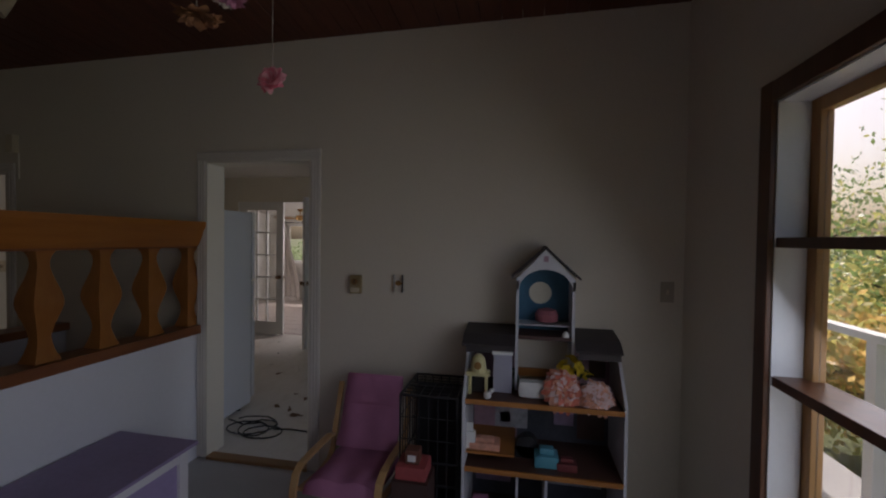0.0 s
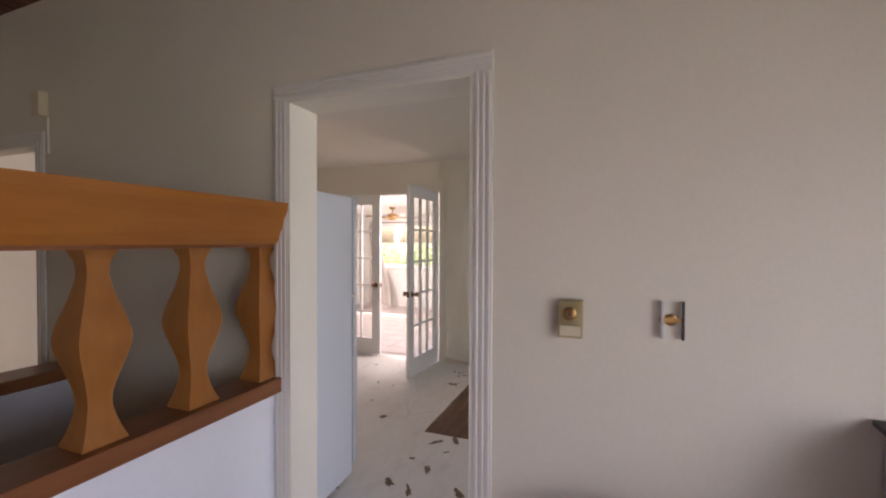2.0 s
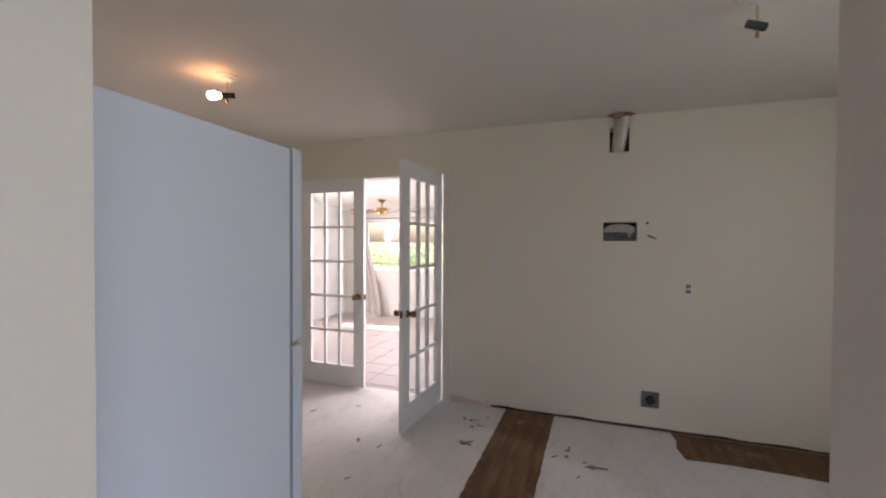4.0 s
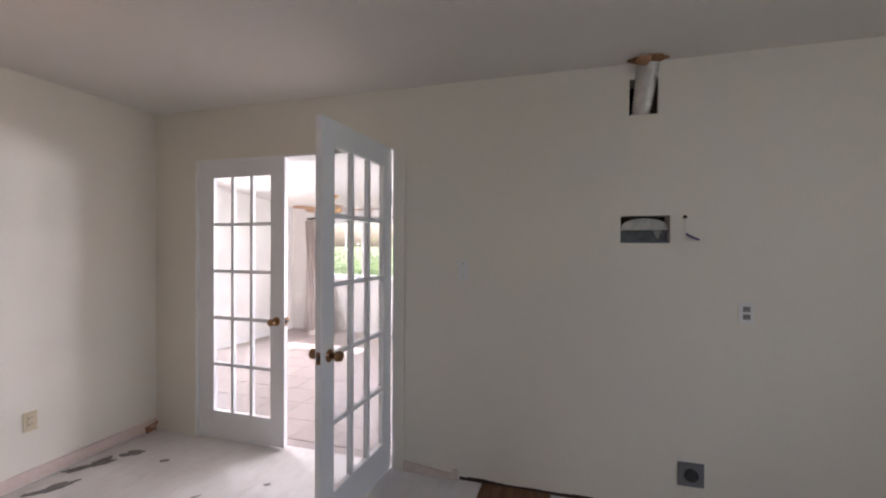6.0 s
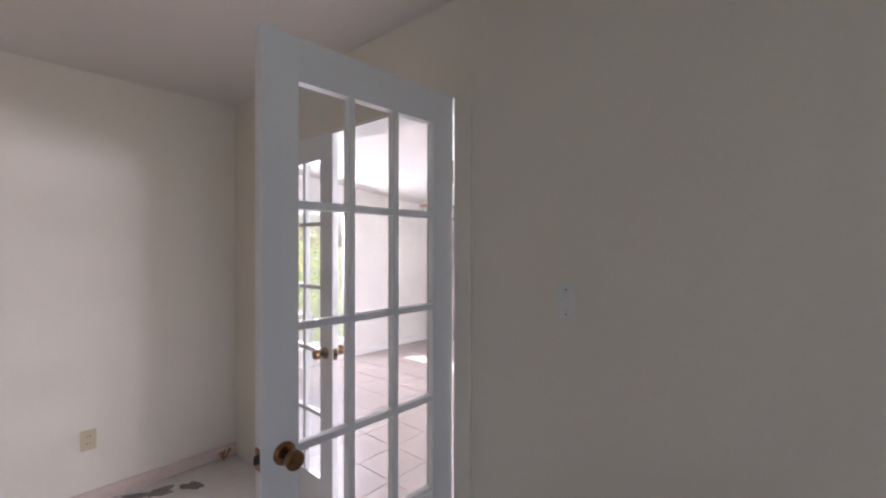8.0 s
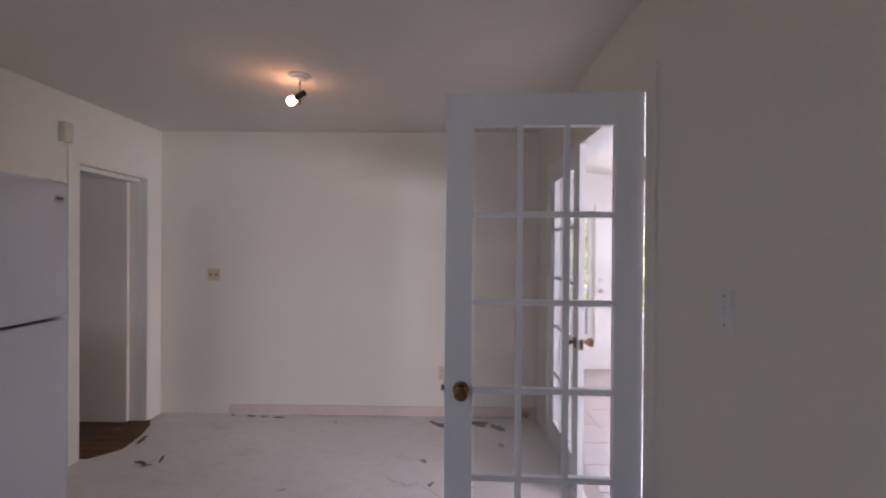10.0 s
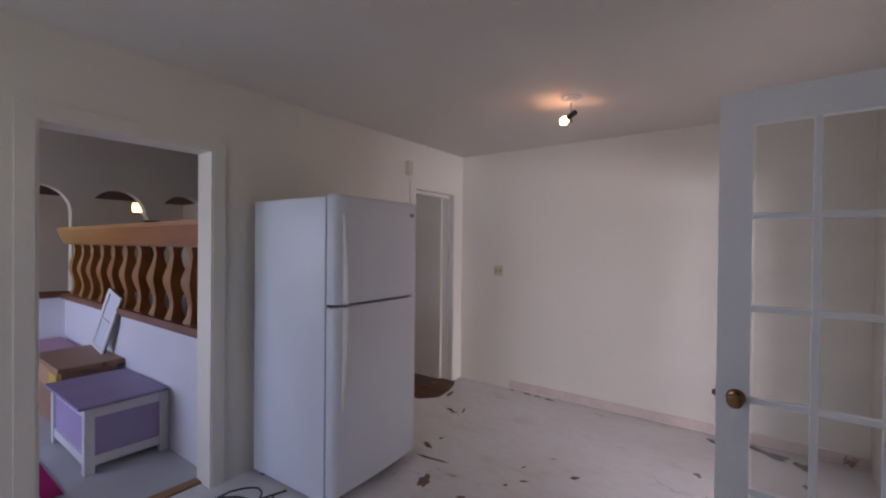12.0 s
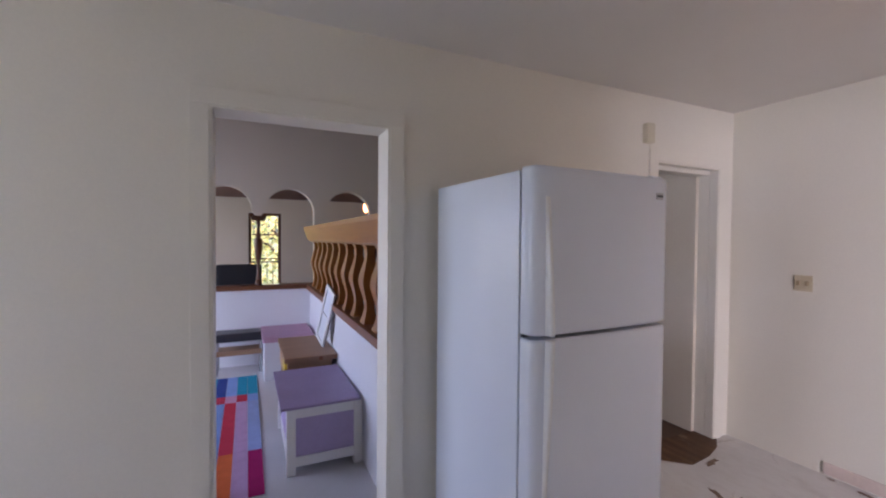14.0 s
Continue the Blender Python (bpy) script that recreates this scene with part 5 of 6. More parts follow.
part("torn_board", bm, mat("torn_drywall_brown", (0.30, 0.14, 0.06), 0.85, var=0.3, big=30), du, "ragged brown torn drywall edge")
part("torn_flap", boxed(-0.09, -0.03, -0.11, -0.03, KH - 2.17 - 0.035, KH - 2.17 - 0.014, m=pose(0, 0, 0, 4, 6, 8)), mat("torn_drywall_paper", (0.45, 0.25, 0.13), 0.85, var=0.2, big=30), du)
# stud coloured with the same painted cavity shade
part("stud", boxed(0.045, 0.07, 0.03, 0.12, 0.0, 0.2), HOLE_SHADE, du)
vb = thing("vent_boot", (-1.36, KN, 1.545), "galvanised metal vent boot inside a wall cut-out", "vent")
DGALV = mat("dark_galvanised", (0.16, 0.18, 0.21), 0.28, 0.85, var=0.3, big=9)
PGALV = mat("pale_galvanised", (0.50, 0.49, 0.46), 0.5, 0.35, var=0.15, big=20)
FACE = Matrix(((1, 0, 0, 0), (0, 0, 1, 0.03), (0, 1, 0, 0), (0, 0, 0, 1)))
hood = [(0.118 * math.cos(math.pi * i / 20), 0.006 + 0.056 * math.sin(math.pi * i / 20) ** 0.8) for i in range(21)]
part("boot_hood", slab(bmesh.new(), hood, 0.02, FACE), PGALV, vb, "pale curved metal hood")
part("hood_lip", boxed(-0.12, 0.12, 0.022, 0.034, -0.004, 0.008, bevel=0.002), PGALV, vb, "folded metal lip")
part("boot_back", boxed(-0.122, 0.122, 0.085, 0.09, -0.07, 0.01), DGALV, vb, "dull dark galvanised back")
part("boot_floor", boxed(-0.122, 0.122, 0.012, 0.085, -0.073, -0.066), DGALV, vb)
part("boot_side", slab(bmesh.new(), [(0.045, 0.004), (0.098, 0.004), (0.076, -0.052)], 0.004, Matrix(((1, 0, 0, 0), (0, 0, 1, 0.07), (0, 1, 0, 0), (0, 0, 0, 1)))), PGALV, vb, "pale bent metal corner")
wr = thing("loose_wire", (-1.165, KN, 1.6), "short cut wire hanging from a small wall hole", "wire")
# no real hole: a flat dark disc paints its shade
part("hole", lathe(bmesh.new(), [(0.011, 0), (0.011, 0.002)], pose(0, 0, 0.01, 90), 14), HOLE_SHADE, wr, "dark disc painted as a small shaded hole")
part("wire_lead", tube(bmesh.new(), [(0, -0.002, 0.005), (-0.005, -0.015, -0.04), (-0.006, -0.02, -0.07), (0.004, -0.022, -0.085)], 0.0028, 6), PLATEW, wr, "pale wire")
part("wire_end", tube(bmesh.new(), [(0.0, -0.022, -0.078), (0.012, -0.024, -0.09), (0.032, -0.026, -0.1), (0.062, -0.026, -0.112)], [0.004, 0.0075, 0.007, 0.004], 8), mat("purple_wire_end", (0.10, 0.07, 0.20), 0.5), wr, "dull purple wire end")
wb = thing("wire_bundle", (KW + 0.03, KN - 0.10, 0.0), "tangle of orange-brown wires in the corner", "wire")
for i in range(5):
    a = i * 1.3
    part("wire_strand", tube(bmesh.new(), [(0, 0, 0.004), (0.03 + 0.02 * math.cos(a), 0.02 * math.sin(a), 0.03 + 0.01 * i), (0.06 + 0.03 * math.sin(a), 0.03 * math.cos(a) - 0.02, 0.06), (0.09 + 0.02 * i, -0.02 * i + 0.02, 0.10 + 0.03 * math.sin(2 * a))], 0.004, 6), mat("orange_wire", (0.38, 0.15, 0.06), 0.5), wb)
bs = thing("baseboard_scrap", (-2.61, KN - 0.008, 0.0), "loose end of pale baseboard by the door", "baseboard piece")
part("board", slab(bmesh.new(), [(-0.16, 0.0), (0.2, 0.0), (0.2, 0.06), (0.17, 0.06), (0.165, 0.03), (-0.16, 0.065)], 0.012, Matrix(((1, 0, 0, 0), (0, 0, 1, -0.012), (0, 1, 0, 0.002), (0, 0, 0, 1)))), SKIRT, bs)
# thin dark strip whose colour stands for shade in the wall-foot gap
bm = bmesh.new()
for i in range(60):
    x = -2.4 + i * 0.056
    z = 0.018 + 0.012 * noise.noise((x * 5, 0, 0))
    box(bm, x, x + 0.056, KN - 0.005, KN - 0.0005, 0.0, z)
tagged(mesh_ob("wall_foot_shade", bm, HOLE_SHADE), "dark ragged strip painted as the shaded gap at the wall foot", "gap", kind="structure")

# extension cord by the fridge
cb = thing("extension_cord", (-1.98, 0.42, 0.008), "black extension cord coiled on the floor by the fridge", "cable")
pts = []
for i in range(150):
    u = i / 149
    a = u * 2 * math.pi * 3.4
    r = 0.10 + 0.04 * math.sin(u * 9) + 0.03 * u
    pts.append((-0.10 + 0.08 * math.sin(u * 5) + r * 1.3 * math.cos(a), r * math.sin(a) + 0.05 * math.cos(u * 7), 0.004 * (i % 7 == 0) + 0.012 * u))
part("coil", tube(bmesh.new(), pts, 0.0055, 6), RUBBER, cb)
part("lead", tube(bmesh.new(), [(0.05, 0.02, 0.006), (0.18, 0.06, 0.0), (0.32, 0.05, 0.0), (0.45, -0.05, 0.0), (0.58, -0.14, 0.0), (0.6, -0.2, 0.0)], 0.0055, 6), RUBBER, cb)
part("lead", tube(bmesh.new(), [(0.0, 0.05, 0.006), (-0.12, 0.12, 0.0), (-0.24, 0.06, 0.0), (-0.36, 0.1, 0.0), (-0.42, 0.12, 0.0)], 0.0055, 6), RUBBER, cb)


# ---- floor residue: flakes of torn backing and glue left on the boards ----
GLUE = mat("brown_glue_residue", (0.20, 0.125, 0.08), 0.8, var=0.3, big=25)
GREYR = mat("grey_paper_residue", (0.24, 0.22, 0.21), 0.85, var=0.25, big=25)


def residue(x, y, w, h, turn, m, seed):
    """A ragged flake: an oval whose edge wanders in and out at two scales."""
    n, out = 30, []
    for i in range(n):
        a = 2 * math.pi * i / n
        k = 0.72 + 0.55 * noise.noise((1.3 * math.cos(a), 1.3 * math.sin(a), seed * 1.7)) + 0.25 * noise.noise((4 * math.cos(a), 4 * math.sin(a), seed * 2.9))
        out.append((w * k * math.cos(a), h * k * math.sin(a)))
    part("residue_flake", slab(bmesh.new(), out, 0.0016, pose(x, y, 0.0006, 0, 0, turn)), m, floor_k)


# brown glue scabs by the fridge, the hall doorway and the foot of the west wall
GLUES = ((-2.98, 1.12, 0.085, 0.055, 20), (-3.23, 0.99, 0.14, 0.016, 97), (-3.37, 0.85, 0.06, 0.022, 60), (-3.52, 0.86, 0.025, 0.015, 0), (-4.02, 0.60, 0.07, 0.020, 70),
         (-4.08, 0.70, 0.07, 0.014, 25), (-3.99, 0.66, 0.05, 0.012, 120), (-4.82, 0.97, 0.06, 0.02, 90), (-4.81, 1.09, 0.05, 0.02, 85), (-4.80, 1.21, 0.07, 0.018, 88), (-4.35, 0.36, 0.10, 0.03, 10))
# grey paper stains in the corner by the french doors
GREYS = ((-4.74, 2.89, 0.17, 0.062, 62), (-4.63, 3.07, 0.10, 0.055, 20), (-4.67, 2.65, 0.13, 0.048, 58), (-4.74, 2.53, 0.045, 0.03, 30), (-4.34, 3.06, 0.05, 0.02, 20), (-4.10, 2.50, 0.04, 0.032, 40), (-1.53, 2.67, 0.09, 0.03, 10))
for i, (x, y, w, h, turn) in enumerate(GLUES):
    residue(x, y, w, h, turn, GLUE, 100 + i)
for i, (x, y, w, h, turn) in enumerate(GREYS):
    residue(x, y, w, h, turn, GREYR, 150 + i)
# thin scraps: before the wall by the open leaf, along the walk, and in the middle of the room
scrap = random.Random(12)
for i, (x0, x1, y0, y1, count, m) in enumerate(((-2.55, -2.30, 2.65, 3.2, 10, GLUE), (-1.80, -1.55, 2.5, 3.0, 6, GLUE), (-2.2, -1.4, 0.55, 1.6, 13, GLUE), (-3.6, -2.6, 1.3, 2.1, 6, GLUE), (-4.0, -2.9, 2.0, 3.2, 7, GREYR))):
    for k in range(count):
        w = scrap.uniform(0.018, 0.055) * (1.6 if i == 2 else 1)
        residue(scrap.uniform(x0, x1), scrap.uniform(y0, y1), w, w * scrap.uniform(0.18, 0.6), scrap.uniform(0, 180), m, 200 + 20 * i + k)


# ---- windows ----
def window(name, axis, at, a0, a1, z0, z1, bars_a, bars_z, material, label, bar=0.03, frame_w=0.05, depth=0.05):
    """Frame, glazing bars and panes in an opening; axis: what the window faces along."""
    w = tagged(new(name), label, "window", kind="structure")
    def bx(a, b, c, d, t=depth):
        return boxed(at - t / 2, at + t / 2, a, b, c, d, bevel=0.004) if axis == "x" else boxed(a, b, at - t / 2, at + t / 2, c, d, bevel=0.004)
    part("frame_side", bx(a0, a0 + frame_w, z0, z1), material, w)
    part("frame_side", bx(a1 - frame_w, a1, z0, z1), material, w)
    part("frame_head", bx(a0 + frame_w, a1 - frame_w, z1 - frame_w, z1), material, w)
    part("frame_sill", bx(a0 + frame_w, a1 - frame_w, z0, z0 + frame_w), material, w)
    for a in bars_a:
        part("glazing_bar", bx(a - bar / 2, a + bar / 2, z0 + frame_w, z1 - frame_w, depth - 0.006), material, w)
    for z in bars_z:
        part("glazing_bar", bx(a0 + frame_w, a1 - frame_w, z - bar / 2, z + bar / 2, depth - 0.01), material, w)
    As, Zs = [a0 + frame_w, *bars_a, a1 - frame_w], [z0 + frame_w, *bars_z, z1 - frame_w]
    for i in range(len(As) - 1):
        for j in range(len(Zs) - 1):
            p = part("pane", bx(As[i], As[i + 1], Zs[j], Zs[j + 1], 0.003), GLASS, w)
            p.visible_shadow = False
    return w


# den window: dark casing, white reveal, golden stops, dark bars
WY0, WY1, WZ0, WZ1 = -3.05, -0.85, 0.33, 2.03
w1 = window("window_den", "x", DE + 0.125, WY0, WY1, WZ0, WZ1, [-1.95], [], STOPW, "tall den window with golden stops and dark bars", 0.05, 0.05, 0.04)
for z in (1.53, 1.035):
    part("dark_bar", boxed(DE + 0.004, DE + 0.15, WY0, WY1, z - 0.018, z + 0.018, bevel=0.004), FRAMEW, w1, "deep dark stained cross bar")
tw = tagged(new("trim_den_window"), "dark stained casing with white reveals", "trim", kind="structure")
for y in (WY0 - 0.075, WY1):
    part("casing", boxed(DE - 0.02, DE, y, y + 0.075, WZ0 - 0.07, WZ1 + 0.075, bevel=0.005), FRAMEW, tw)
for z in (WZ0 - 0.07, WZ1):
    part("casing", boxed(DE - 0.02, DE, WY0, WY1, z, z + 0.072, bevel=0.005), FRAMEW, tw)
part("reveal", boxed(DE, DE + 0.10, WY1 - 0.006, WY1 - 0.001, WZ0, WZ1), WHITE, tw, "white painted reveal")
part("reveal", boxed(DE, DE + 0.10, WY0, WY1, WZ1 - 0.006, WZ1 - 0.001), WHITE, tw, "white painted reveal")

window("window_porch", "y", -6.43, -2.10, -1.54, 0.45, 1.95, [], [1.1, 1.55], FRAMEW, "tall dark-framed porch window", 0.025, 0.05)
window("window_porch_side", "y", -6.43, -0.93, -0.2, 0.45, 1.95, [], [1.1, 1.55], FRAMEW, "tall dark-framed porch window", 0.025, 0.05)
window("window_living", "y", LN + 0.08, -5.9, -4.2, 0.9, 1.87, [-5.05], [], WHITE, "wide white-framed living room window", 0.05, 0.05)
# unseen window, added to go with the living room fill lamp
window("window_living_added", "y", LN + 0.1, -2.4, -0.4, 0.9, 1.9, [-1.4], [], WHITE, "wide white-framed living room window", 0.05, 0.05)
structure("sill_living", boxed(-5.95, -4.15, LN - 0.05, LN + 0.03, 0.865, 0.9, bevel=0.006), WHITE, "white window sill", "sill")
window("window_west", "x", LW - 0.07, 4.74, 5.55, 0.22, 1.93, [], [], WHITE, "full-height white-framed window", 0.05, 0.05)
window("window_west_door", "x", LW - 0.07, 3.92, 4.42, 0.35, 1.93, [], [1.12], WHITE, "glazed pane beside the entry door", 0.05, 0.045)
ed = tagged(new("door_west"), "white entry door stile with knob and deadbolt", "door", kind="structure")
part("door_stile", boxed(LW, LW + 0.02, 4.43, 4.66, 0.0, 2.0, bevel=0.004), WHITE, ed)
part("door_rail", boxed(LW, LW + 0.02, 3.84, 4.43, 0.0, 0.33, bevel=0.004), WHITE, ed)
for z in (0.95, 1.08):
    part("knob", lathe(bmesh.new(), [(0.028, 0), (0.028, 0.012), (0.012, 0.02), (0.024, 0.05), (0.014, 0.06)] if z < 1 else [(0.026, 0), (0.026, 0.014), (0.02, 0.018)], pose(LW + 0.02, 4.5, z, 0, 90, 0), 16), STEEL, ed, "metal knob")
structure("baseboard_living", boxed(LW, LW + 0.014, 4.66, LN, -0.01, 0.10, bevel=0.004), WHITE, "white living room baseboard", "baseboard")
# window at the end of the added, unseen bay
window("window_bay", "x", 1.66, 0.5, 1.7, 0.6, 2.3, [1.1], [], WHITE, "white-framed window closing the added unseen bay", 0.04, 0.05)


# ---- living room things ----
def drape():
    d = thing("curtain", (-5.82, LN - 0.10, -0.012), "grey-beige curtain gathered to one side, dragging on the floor", "curtain")
    bm, nx, nz = bmesh.new(), 48, 16
    grid = []
    for j in range(nz + 1):
        v = j / nz
        row = []
        width = 0.24 + 0.34 * (1 - v) ** 1.4
        for i in range(nx + 1):
            u = i / nx
            x = -0.22 + 0.05 * (1 - v) + width * u * (1 + 0.1 * math.sin(v * 5))
            row.append(bm.verts.new((x, -0.03 + 0.035 * math.sin(u * 26 + 1.5 * v) * (0.5 + 0.5 * v) - 0.10 * (1 - v) ** 3, 0.012 + 1.86 * v)))
        grid.append(row)
    for a, b in zip(grid, grid[1:]):
        for i in range(nx):
            bm.faces.new((a[i], a[i + 1], b[i + 1], b[i]))
    ob = part("drape", bm, DRAPE, d, smooth=True)
    s = ob.modifiers.new("cloth", "SOLIDIFY")
    s.thickness = 0.004
    heap = lathe(bmesh.new(), [(0.20, 0), (0.17, 0.03), (0.09, 0.06), (0.02, 0.07)], pose(0.16, -0.10, 0.012), 18)
    for v in heap.verts:
        v.co += Vector((0.4 * noise.noise(v.co * 9), 0.2 * noise.noise(v.co * 7), 0)) * 0.25
    part("hem_heap", heap, DRAPE, d, "heap of cloth on the floor", smooth=True)


drape()
cr = thing("curtain_rod", (-5.0, LN - 0.09, 1.90), "thin dark curtain rod over the window", "curtain rod")
part("rod", tube(bmesh.new(), [(-1.0, 0, 0), (1.0, 0, 0)], 0.009, 8), DARK, cr)
for x in (-0.98, 0.98):
    part("bracket", boxed(x - 0.008, x + 0.008, 0.0, 0.09, -0.02, 0.01), DARK, cr)
    part("finial", lathe(bmesh.new(), [(0.006, 0), (0.018, 0.015), (0.006, 0.03)], pose(x * 1.02, 0, 0, 0, 90 if x > 0 else -90), 10), DARK, cr)


def fan():
    zc = 2.46 - (6.35 - KN - 0.14) * 0.0991
    f = thing("ceiling_fan", (-5.05, 6.35, zc), "brass ceiling fan with wooden blades, at rest", "ceiling fan")
    part("canopy", lathe(bmesh.new(), [(0.03, -0.06), (0.07, -0.02), (0.07, 0.03)], None, 18), BRASS, f, smooth=True)
    part("rod", lathe(bmesh.new(), [(0.012, -0.14), (0.012, -0.05)], None, 10), BRASS, f)
    part("motor", lathe(bmesh.new(), [(0.04, -0.27), (0.10, -0.25), (0.11, -0.2), (0.09, -0.15), (0.03, -0.135)], None, 22), BRASS, f, "brass motor housing", smooth=True)
    for k in range(5):
        q = pose(0, 0, -0.215, 0, 0, 72 * k + 20)
        b = part("blade", slab(bmesh.new(), [(0.17, -0.045), (0.25, -0.065), (0.55, -0.07), (0.60, -0.04), (0.60, 0.04), (0.55, 0.07), (0.25, 0.065), (0.17, 0.045)], 0.008, q @ pose(0, 0, 0, 10)), BOXWOOD, f, "brown wooden blade")
        part("blade_iron", boxed(0.08, 0.22, -0.012, 0.012, -0.004, 0.004, m=q), BRASS, b)


fan()


# ---- sun porch things ----
def turned_post(x):
    p = thing("turned_post", (x, DS - 0.06, AZ + 0.055), "dark turned wooden post carrying the arches", "post", "arcade posts")
    prof = [(0.035, 0), (0.035, 0.04), (0.02, 0.06), (0.026, 0.09), (0.018, 0.12), (0.016, 0.2), (0.02, 0.27), (0.034, 0.34), (0.044, 0.42), (0.05, 0.50), (0.046, 0.545), (0.028, 0.565), (0.034, 0.59), (0.02, 0.62), (0.016, 0.70), (0.028, 0.74), (0.022, 0.765)]
    part("shaft", lathe(bmesh.new(), prof, None, 16), FRAMEW, p, smooth=True)
    part("capital", boxed(-0.07, 0.07, -0.06, 0.06, 0.765, 0.795, bevel=0.004), FRAMEW, p)
    part("abacus", boxed(-0.085, 0.085, -0.062, 0.062, 0.795, 0.825, bevel=0.004), FRAMEW, p)


for a, b in zip(ARCH[2:], ARCH[3:]):
    turned_post((a + b) / 2)
turned_post((ARCH[0] + ARCH[1]) / 2)

bc = thing("black_chair", (-1.42, -3.95, -0.012), "black upholstered armchair beyond the arches", "chair")
BV = mat("black_fabric", (0.018, 0.018, 0.022), 0.8)
part("backrest", boxed(-0.27, 0.27, -0.12, 0.0, 0.35, 1.15, bevel=0.05), BV, bc)
part("seat", boxed(-0.27, 0.27, -0.55, -0.1, 0.33, 0.47, bevel=0.03), BV, bc)
for x in (-0.32, 0.27):
    part("arm", boxed(x, x + 0.05, -0.5, -0.05, 0.40, 0.62, bevel=0.015), BV, bc)
for x in (-0.22, 0.2):
    for y in (-0.5, -0.06):
        part("leg", boxed(x, x + 0.03, y, y + 0.03, 0, 0.34), BLACK, bc)

ln = thing("hanging_lantern", (-3.185, -4.2, 2.19), "small amber glass lantern hanging lit from the porch ceiling", "lantern")
part("chain", tube(bmesh.new(), [(0, 0, 0.03), (0, 0, -0.14)], 0.004, 6), DARK, ln)
part("cap", lathe(bmesh.new(), [(0.075, -0.17), (0.05, -0.145), (0.015, -0.135)], None, 8), DARK, ln, "dark metal cap")
part("amber_glass", lathe(bmesh.new(), [(0.045, -0.30), (0.062, -0.27), (0.062, -0.19), (0.055, -0.172)], None, 8), glow("lit_amber_glass", (1.0, 0.40, 0.10), 3.5), ln, "glowing amber glass")
part("base", lathe(bmesh.new(), [(0.02, -0.33), (0.05, -0.31), (0.05, -0.30)], None, 8), DARK, ln)


# ---- outside ----
BARK = mat("rough_bark", (0.10, 0.07, 0.05), 0.9, var=0.3, big=6, fine=30, bump=0.6)


def leaf_mat(name, col):
    """Thin leaf: light shines through it from behind."""
    m = mat(name, col, 0.55, var=0.35, big=3)
    t = m.node_tree
    b, thin, both = t.nodes["Principled BSDF"], t.nodes.new("ShaderNodeBsdfTranslucent"), t.nodes.new("ShaderNodeAddShader")
    t.links.new(b.inputs["Base Color"].links[0].from_socket, thin.inputs[0])
    t.links.new(b.outputs[0], both.inputs[0])
    t.links.new(thin.outputs[0], both.inputs[1])
    t.links.new(both.outputs[0], t.nodes["Material Output"].inputs[0])
    return m


LEAFS = [leaf_mat("leaf_green", (0.12, 0.17, 0.06)), leaf_mat("leaf_yellow_green", (0.30, 0.29, 0.10)), leaf_mat("leaf_autumn", (0.45, 0.33, 0.13))]


def tree(at, h, r, seed, leaf, label):
    rng = np.random.default_rng(seed)
    t = thing("tree", (*at, -1.5), label, "tree")
    bm = bmesh.new()
    tube(bm, [(0, 0, 0), (0.05, 0.02, h * 0.25), (-0.04, 0.06, h * 0.5), (0.06, 0, h * 0.85)], [0.16, 0.13, 0.09, 0.03], 10)
    tips = []
    for k in range(9):
        a, z = k * 2.4, h * (0.25 + 0.07 * k)
        e = Vector((math.cos(a) * r * 0.75, math.sin(a) * r * 0.75, z + r * 0.4))
        tube(bm, [(0, 0, z), e * 0.5 + Vector((0, 0, z * 0.5 + 0.1)), e], [0.06, 0.035, 0.012], 6)
        tips += [e, e * 0.6 + Vector((0, 0, z * 0.4))]
    part("trunk", bm, BARK, t)
    tips = np.array([tuple(v) for v in tips] + [(0, 0, h * 0.95), (0, 0, h * 0.8)])
    n = 4200
    c = tips[rng.integers(0, len(tips), n)] + rng.normal(0, r * 0.24, (n, 3))
    u, v = rng.normal(size=(n, 3)), rng.normal(size=(n, 3))
    u /= np.linalg.norm(u, axis=1)[:, None]
    v -= u * (u * v).sum(1)[:, None]
    v /= np.linalg.norm(v, axis=1)[:, None]
    s = rng.uniform(0.05, 0.10, (n, 1))
    q = np.stack([c - u * s, c - v * s * 0.5, c + u * s, c + v * s * 0.5], 1)
    pick = rng.integers(0, 3, n)
    for g in range(2):
        sel = q[(pick == 0) if g else (pick > 0)]
        me = bpy.data.meshes.new("crown")
        me.from_pydata(sel.reshape(-1, 3).tolist(), [], np.arange(len(sel) * 4).reshape(-1, 4).tolist())
        me.materials.append(leaf[g])
        ob = new("crown", me)
        ob.parent = t


G, Y, A = LEAFS
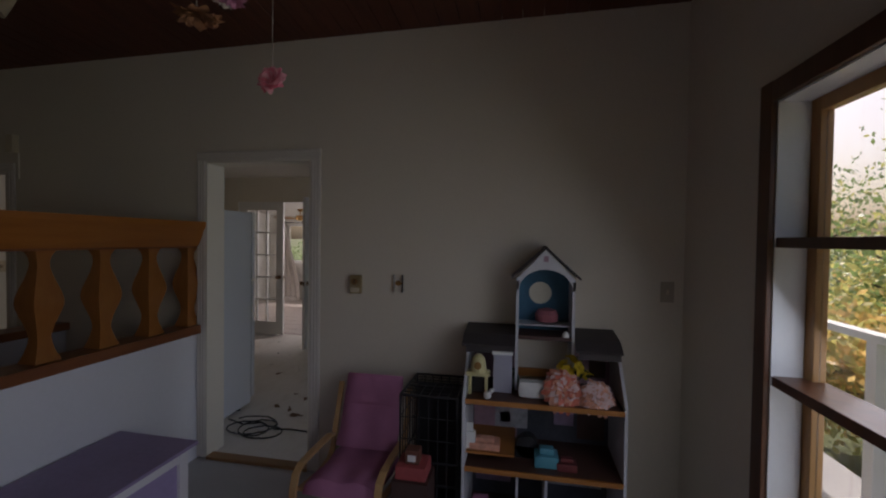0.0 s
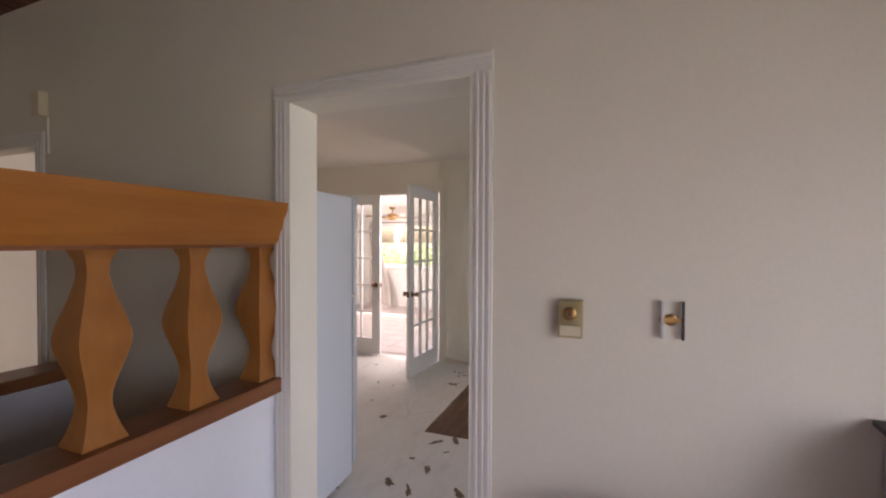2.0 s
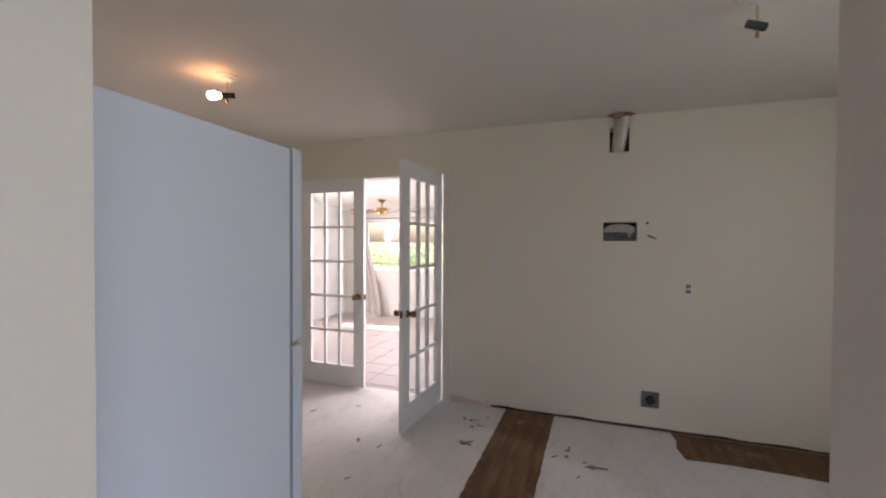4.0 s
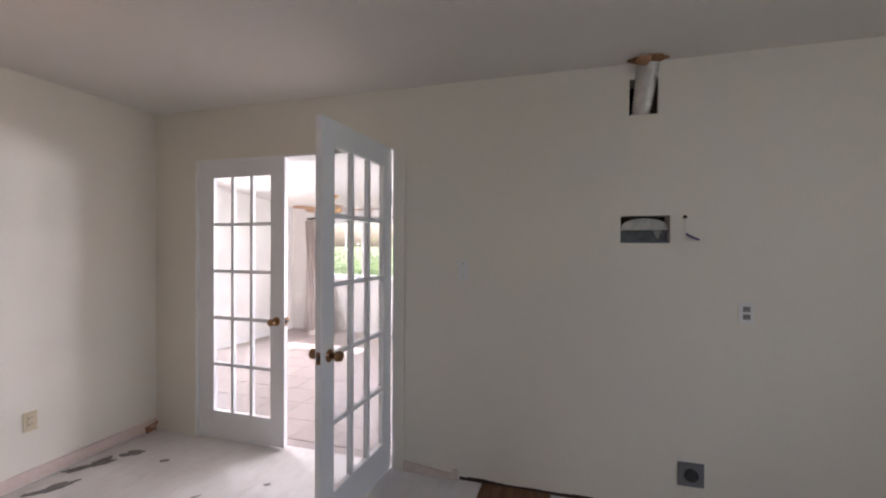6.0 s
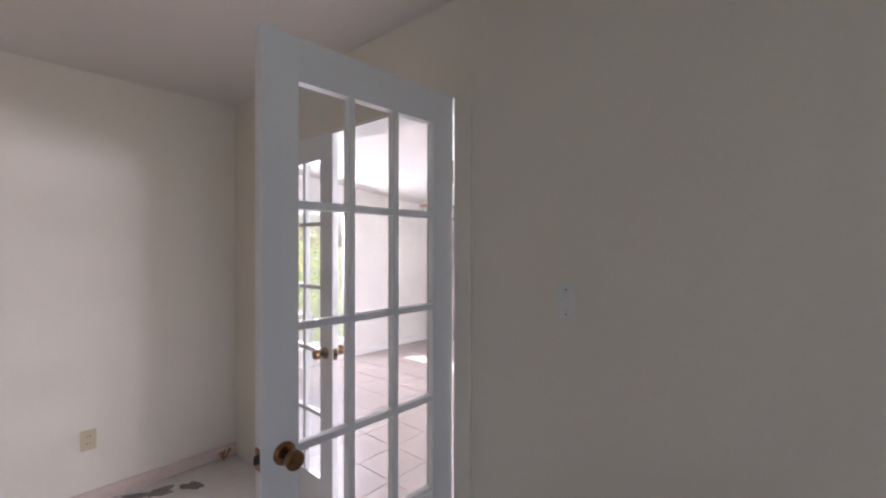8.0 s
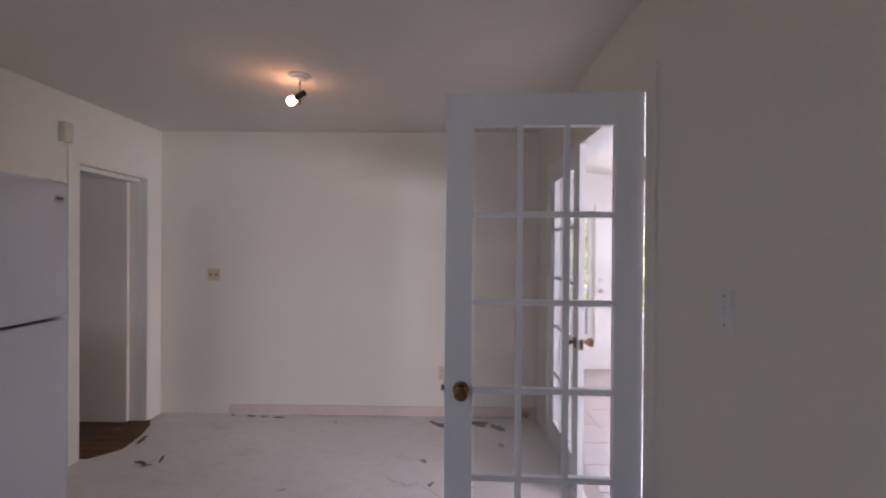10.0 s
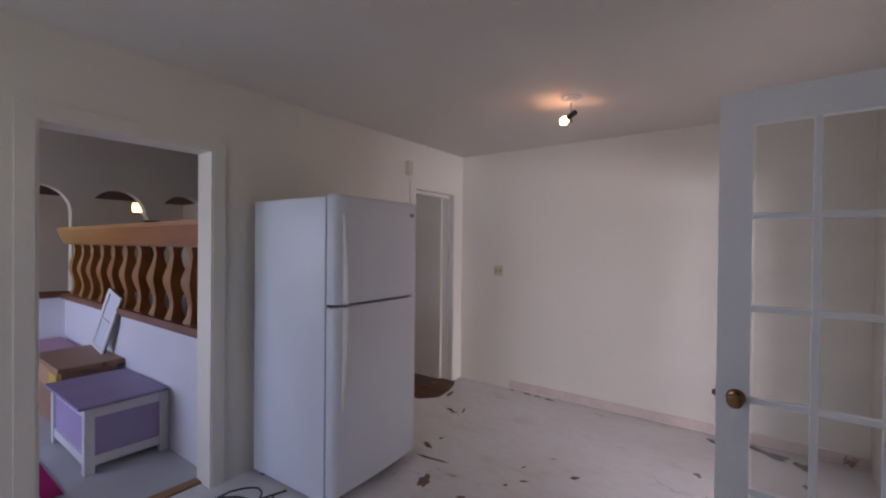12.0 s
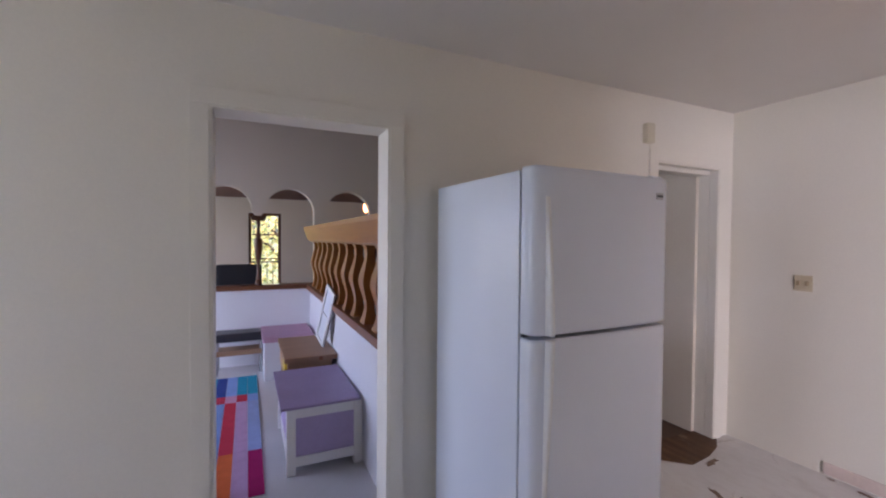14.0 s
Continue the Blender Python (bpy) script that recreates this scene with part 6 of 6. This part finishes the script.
for i, (x, y, h, r, lf, lab) in enumerate((
        (6.6, 5.4, 3.3, 1.7, (G, Y), "leafy green tree beyond the deck"), (5.2, 3.4, 2.0, 1.2, (A, Y), "yellow-green shrub-like tree beyond the deck"), (10.5, 8.6, 7.4, 2.3, (G, Y), "tall dark green tree behind the garden"),
        (7.6, 7.0, 2.6, 1.6, (Y, A), "yellowing tree in the garden"), (4.2, 4.6, 1.7, 1.1, (Y, A), "autumn-coloured small tree by the deck"), (9.0, 13.5, 4.6, 2.3, (G, Y), "tall pale tree in the distance"),
        (-5.6, 15.5, 2.1, 1.6, (G, Y), "green tree behind the house"), (-3.4, 17.5, 1.7, 1.5, (Y, G), "green tree behind the house"), (-9.6, 16.0, 1.9, 1.6, (G, G), "green tree behind the house"),
        (-14.5, 5.2, 3.2, 2.2, (G, Y), "green tree beside the house"), (-15.0, 8.6, 3.0, 2.0, (Y, G), "green tree beside the house"),
        (-2.6, -11.0, 4.8, 2.3, (Y, A), "yellow-green tree beyond the porch"), (-0.2, -11.5, 5.0, 2.4, (G, Y), "green tree beyond the porch"))):
    tree((x, y), h, r, 40 + i, lf, lab)

dk = thing("deck_rail", (2.15, 0.0, 0.0), "white painted deck railing outside the den window", "railing")
structure("ground_deck", boxed(1.05, 2.4, -7.0, 4.0, -0.3, -0.15), mat("grey_deck_boards", (0.34, 0.33, 0.32), 0.8, var=0.12), "grey weathered deck", "deck")
part("top_rail", boxed(-0.05, 0.05, -6.5, 4.0, 0.93, 0.98, bevel=0.006), WHITE, dk)
for y in (-5.5, -3.5, -1.5, 0.5, 3.9):
    part("post", boxed(-0.04, 0.04, y - 0.04, y + 0.04, -0.15, 0.93), WHITE, dk)
pr = thing("porch_railing", (-1.5, -7.3, 0.0), "dark metal railing with thin bars outside the porch", "railing")
structure("ground_porch_step", boxed(-4.6, 1.0, -7.5, -6.5, -0.3, -0.1), mat("pale_concrete", (0.42, 0.41, 0.39), 0.85), "pale concrete landing", "landing")
part("top_rail", boxed(-2.5, 2.5, -0.02, 0.02, 0.98, 1.01), DARK, pr)
part("bottom_rail", boxed(-2.5, 2.5, -0.015, 0.015, 0.05, 0.075), DARK, pr)
first = part("bar", boxed(-0.008, 0.008, -0.008, 0.008, 0.0, 0.99), DARK, pr)
first.location = (-2.5, 0, -0.02)
for i in range(1, 46):
    piece("bar", first.data, pr, pose(-2.5 + i * 0.111, 0, -0.02))
gb = thing("garden_bench", (-8.4, 4.5, -1.5), "pale garden bench on a wall outside the west window", "bench")
part("plinth", boxed(-0.6, 0.6, -1.4, 1.4, 0, 1.9), mat("pale_garden_wall", (0.5, 0.48, 0.45), 0.9), gb)
part("seat", boxed(-0.3, 0.3, -0.8, 0.8, 2.25, 2.3), WHITE, gb)
for y in (-0.7, 0.66):
    part("leg", boxed(-0.25, 0.25, y, y + 0.05, 1.9, 2.25), WHITE, gb)

# ---- living room tiles ----
bm = boxed(-0.160, 0.160, -0.160, 0.160, 0.004, 0.011, bevel=0.002)
tile0 = part("tile", bm, TILE, floor_l)
info = TILE.node_tree.nodes.new("ShaderNodeObjectInfo")
tb = TILE.node_tree.nodes["Principled BSDF"]
src = tb.inputs["Base Color"].links[0].from_socket
TILE.node_tree.links.new(mix(TILE.node_tree, 0.3, src, ramp(TILE.node_tree, info.outputs["Random"], [(0, (0.36, 0.30, 0.27)), (1, (0.46, 0.39, 0.355))])), tb.inputs["Base Color"])
done = False
for i in range(23):
    for j in range(11):
        x, y = LW + 0.17 + i * 0.326, KN + 0.32 + j * 0.326
        if x > 0.8 or y > LN - 0.1 or x > -1.2:
            continue
        if not done:
            tile0.matrix_basis = pose(x, y, -0.012)
            done = True
        else:
            piece("tile", tile0.data, floor_l, pose(x, y, -0.012))
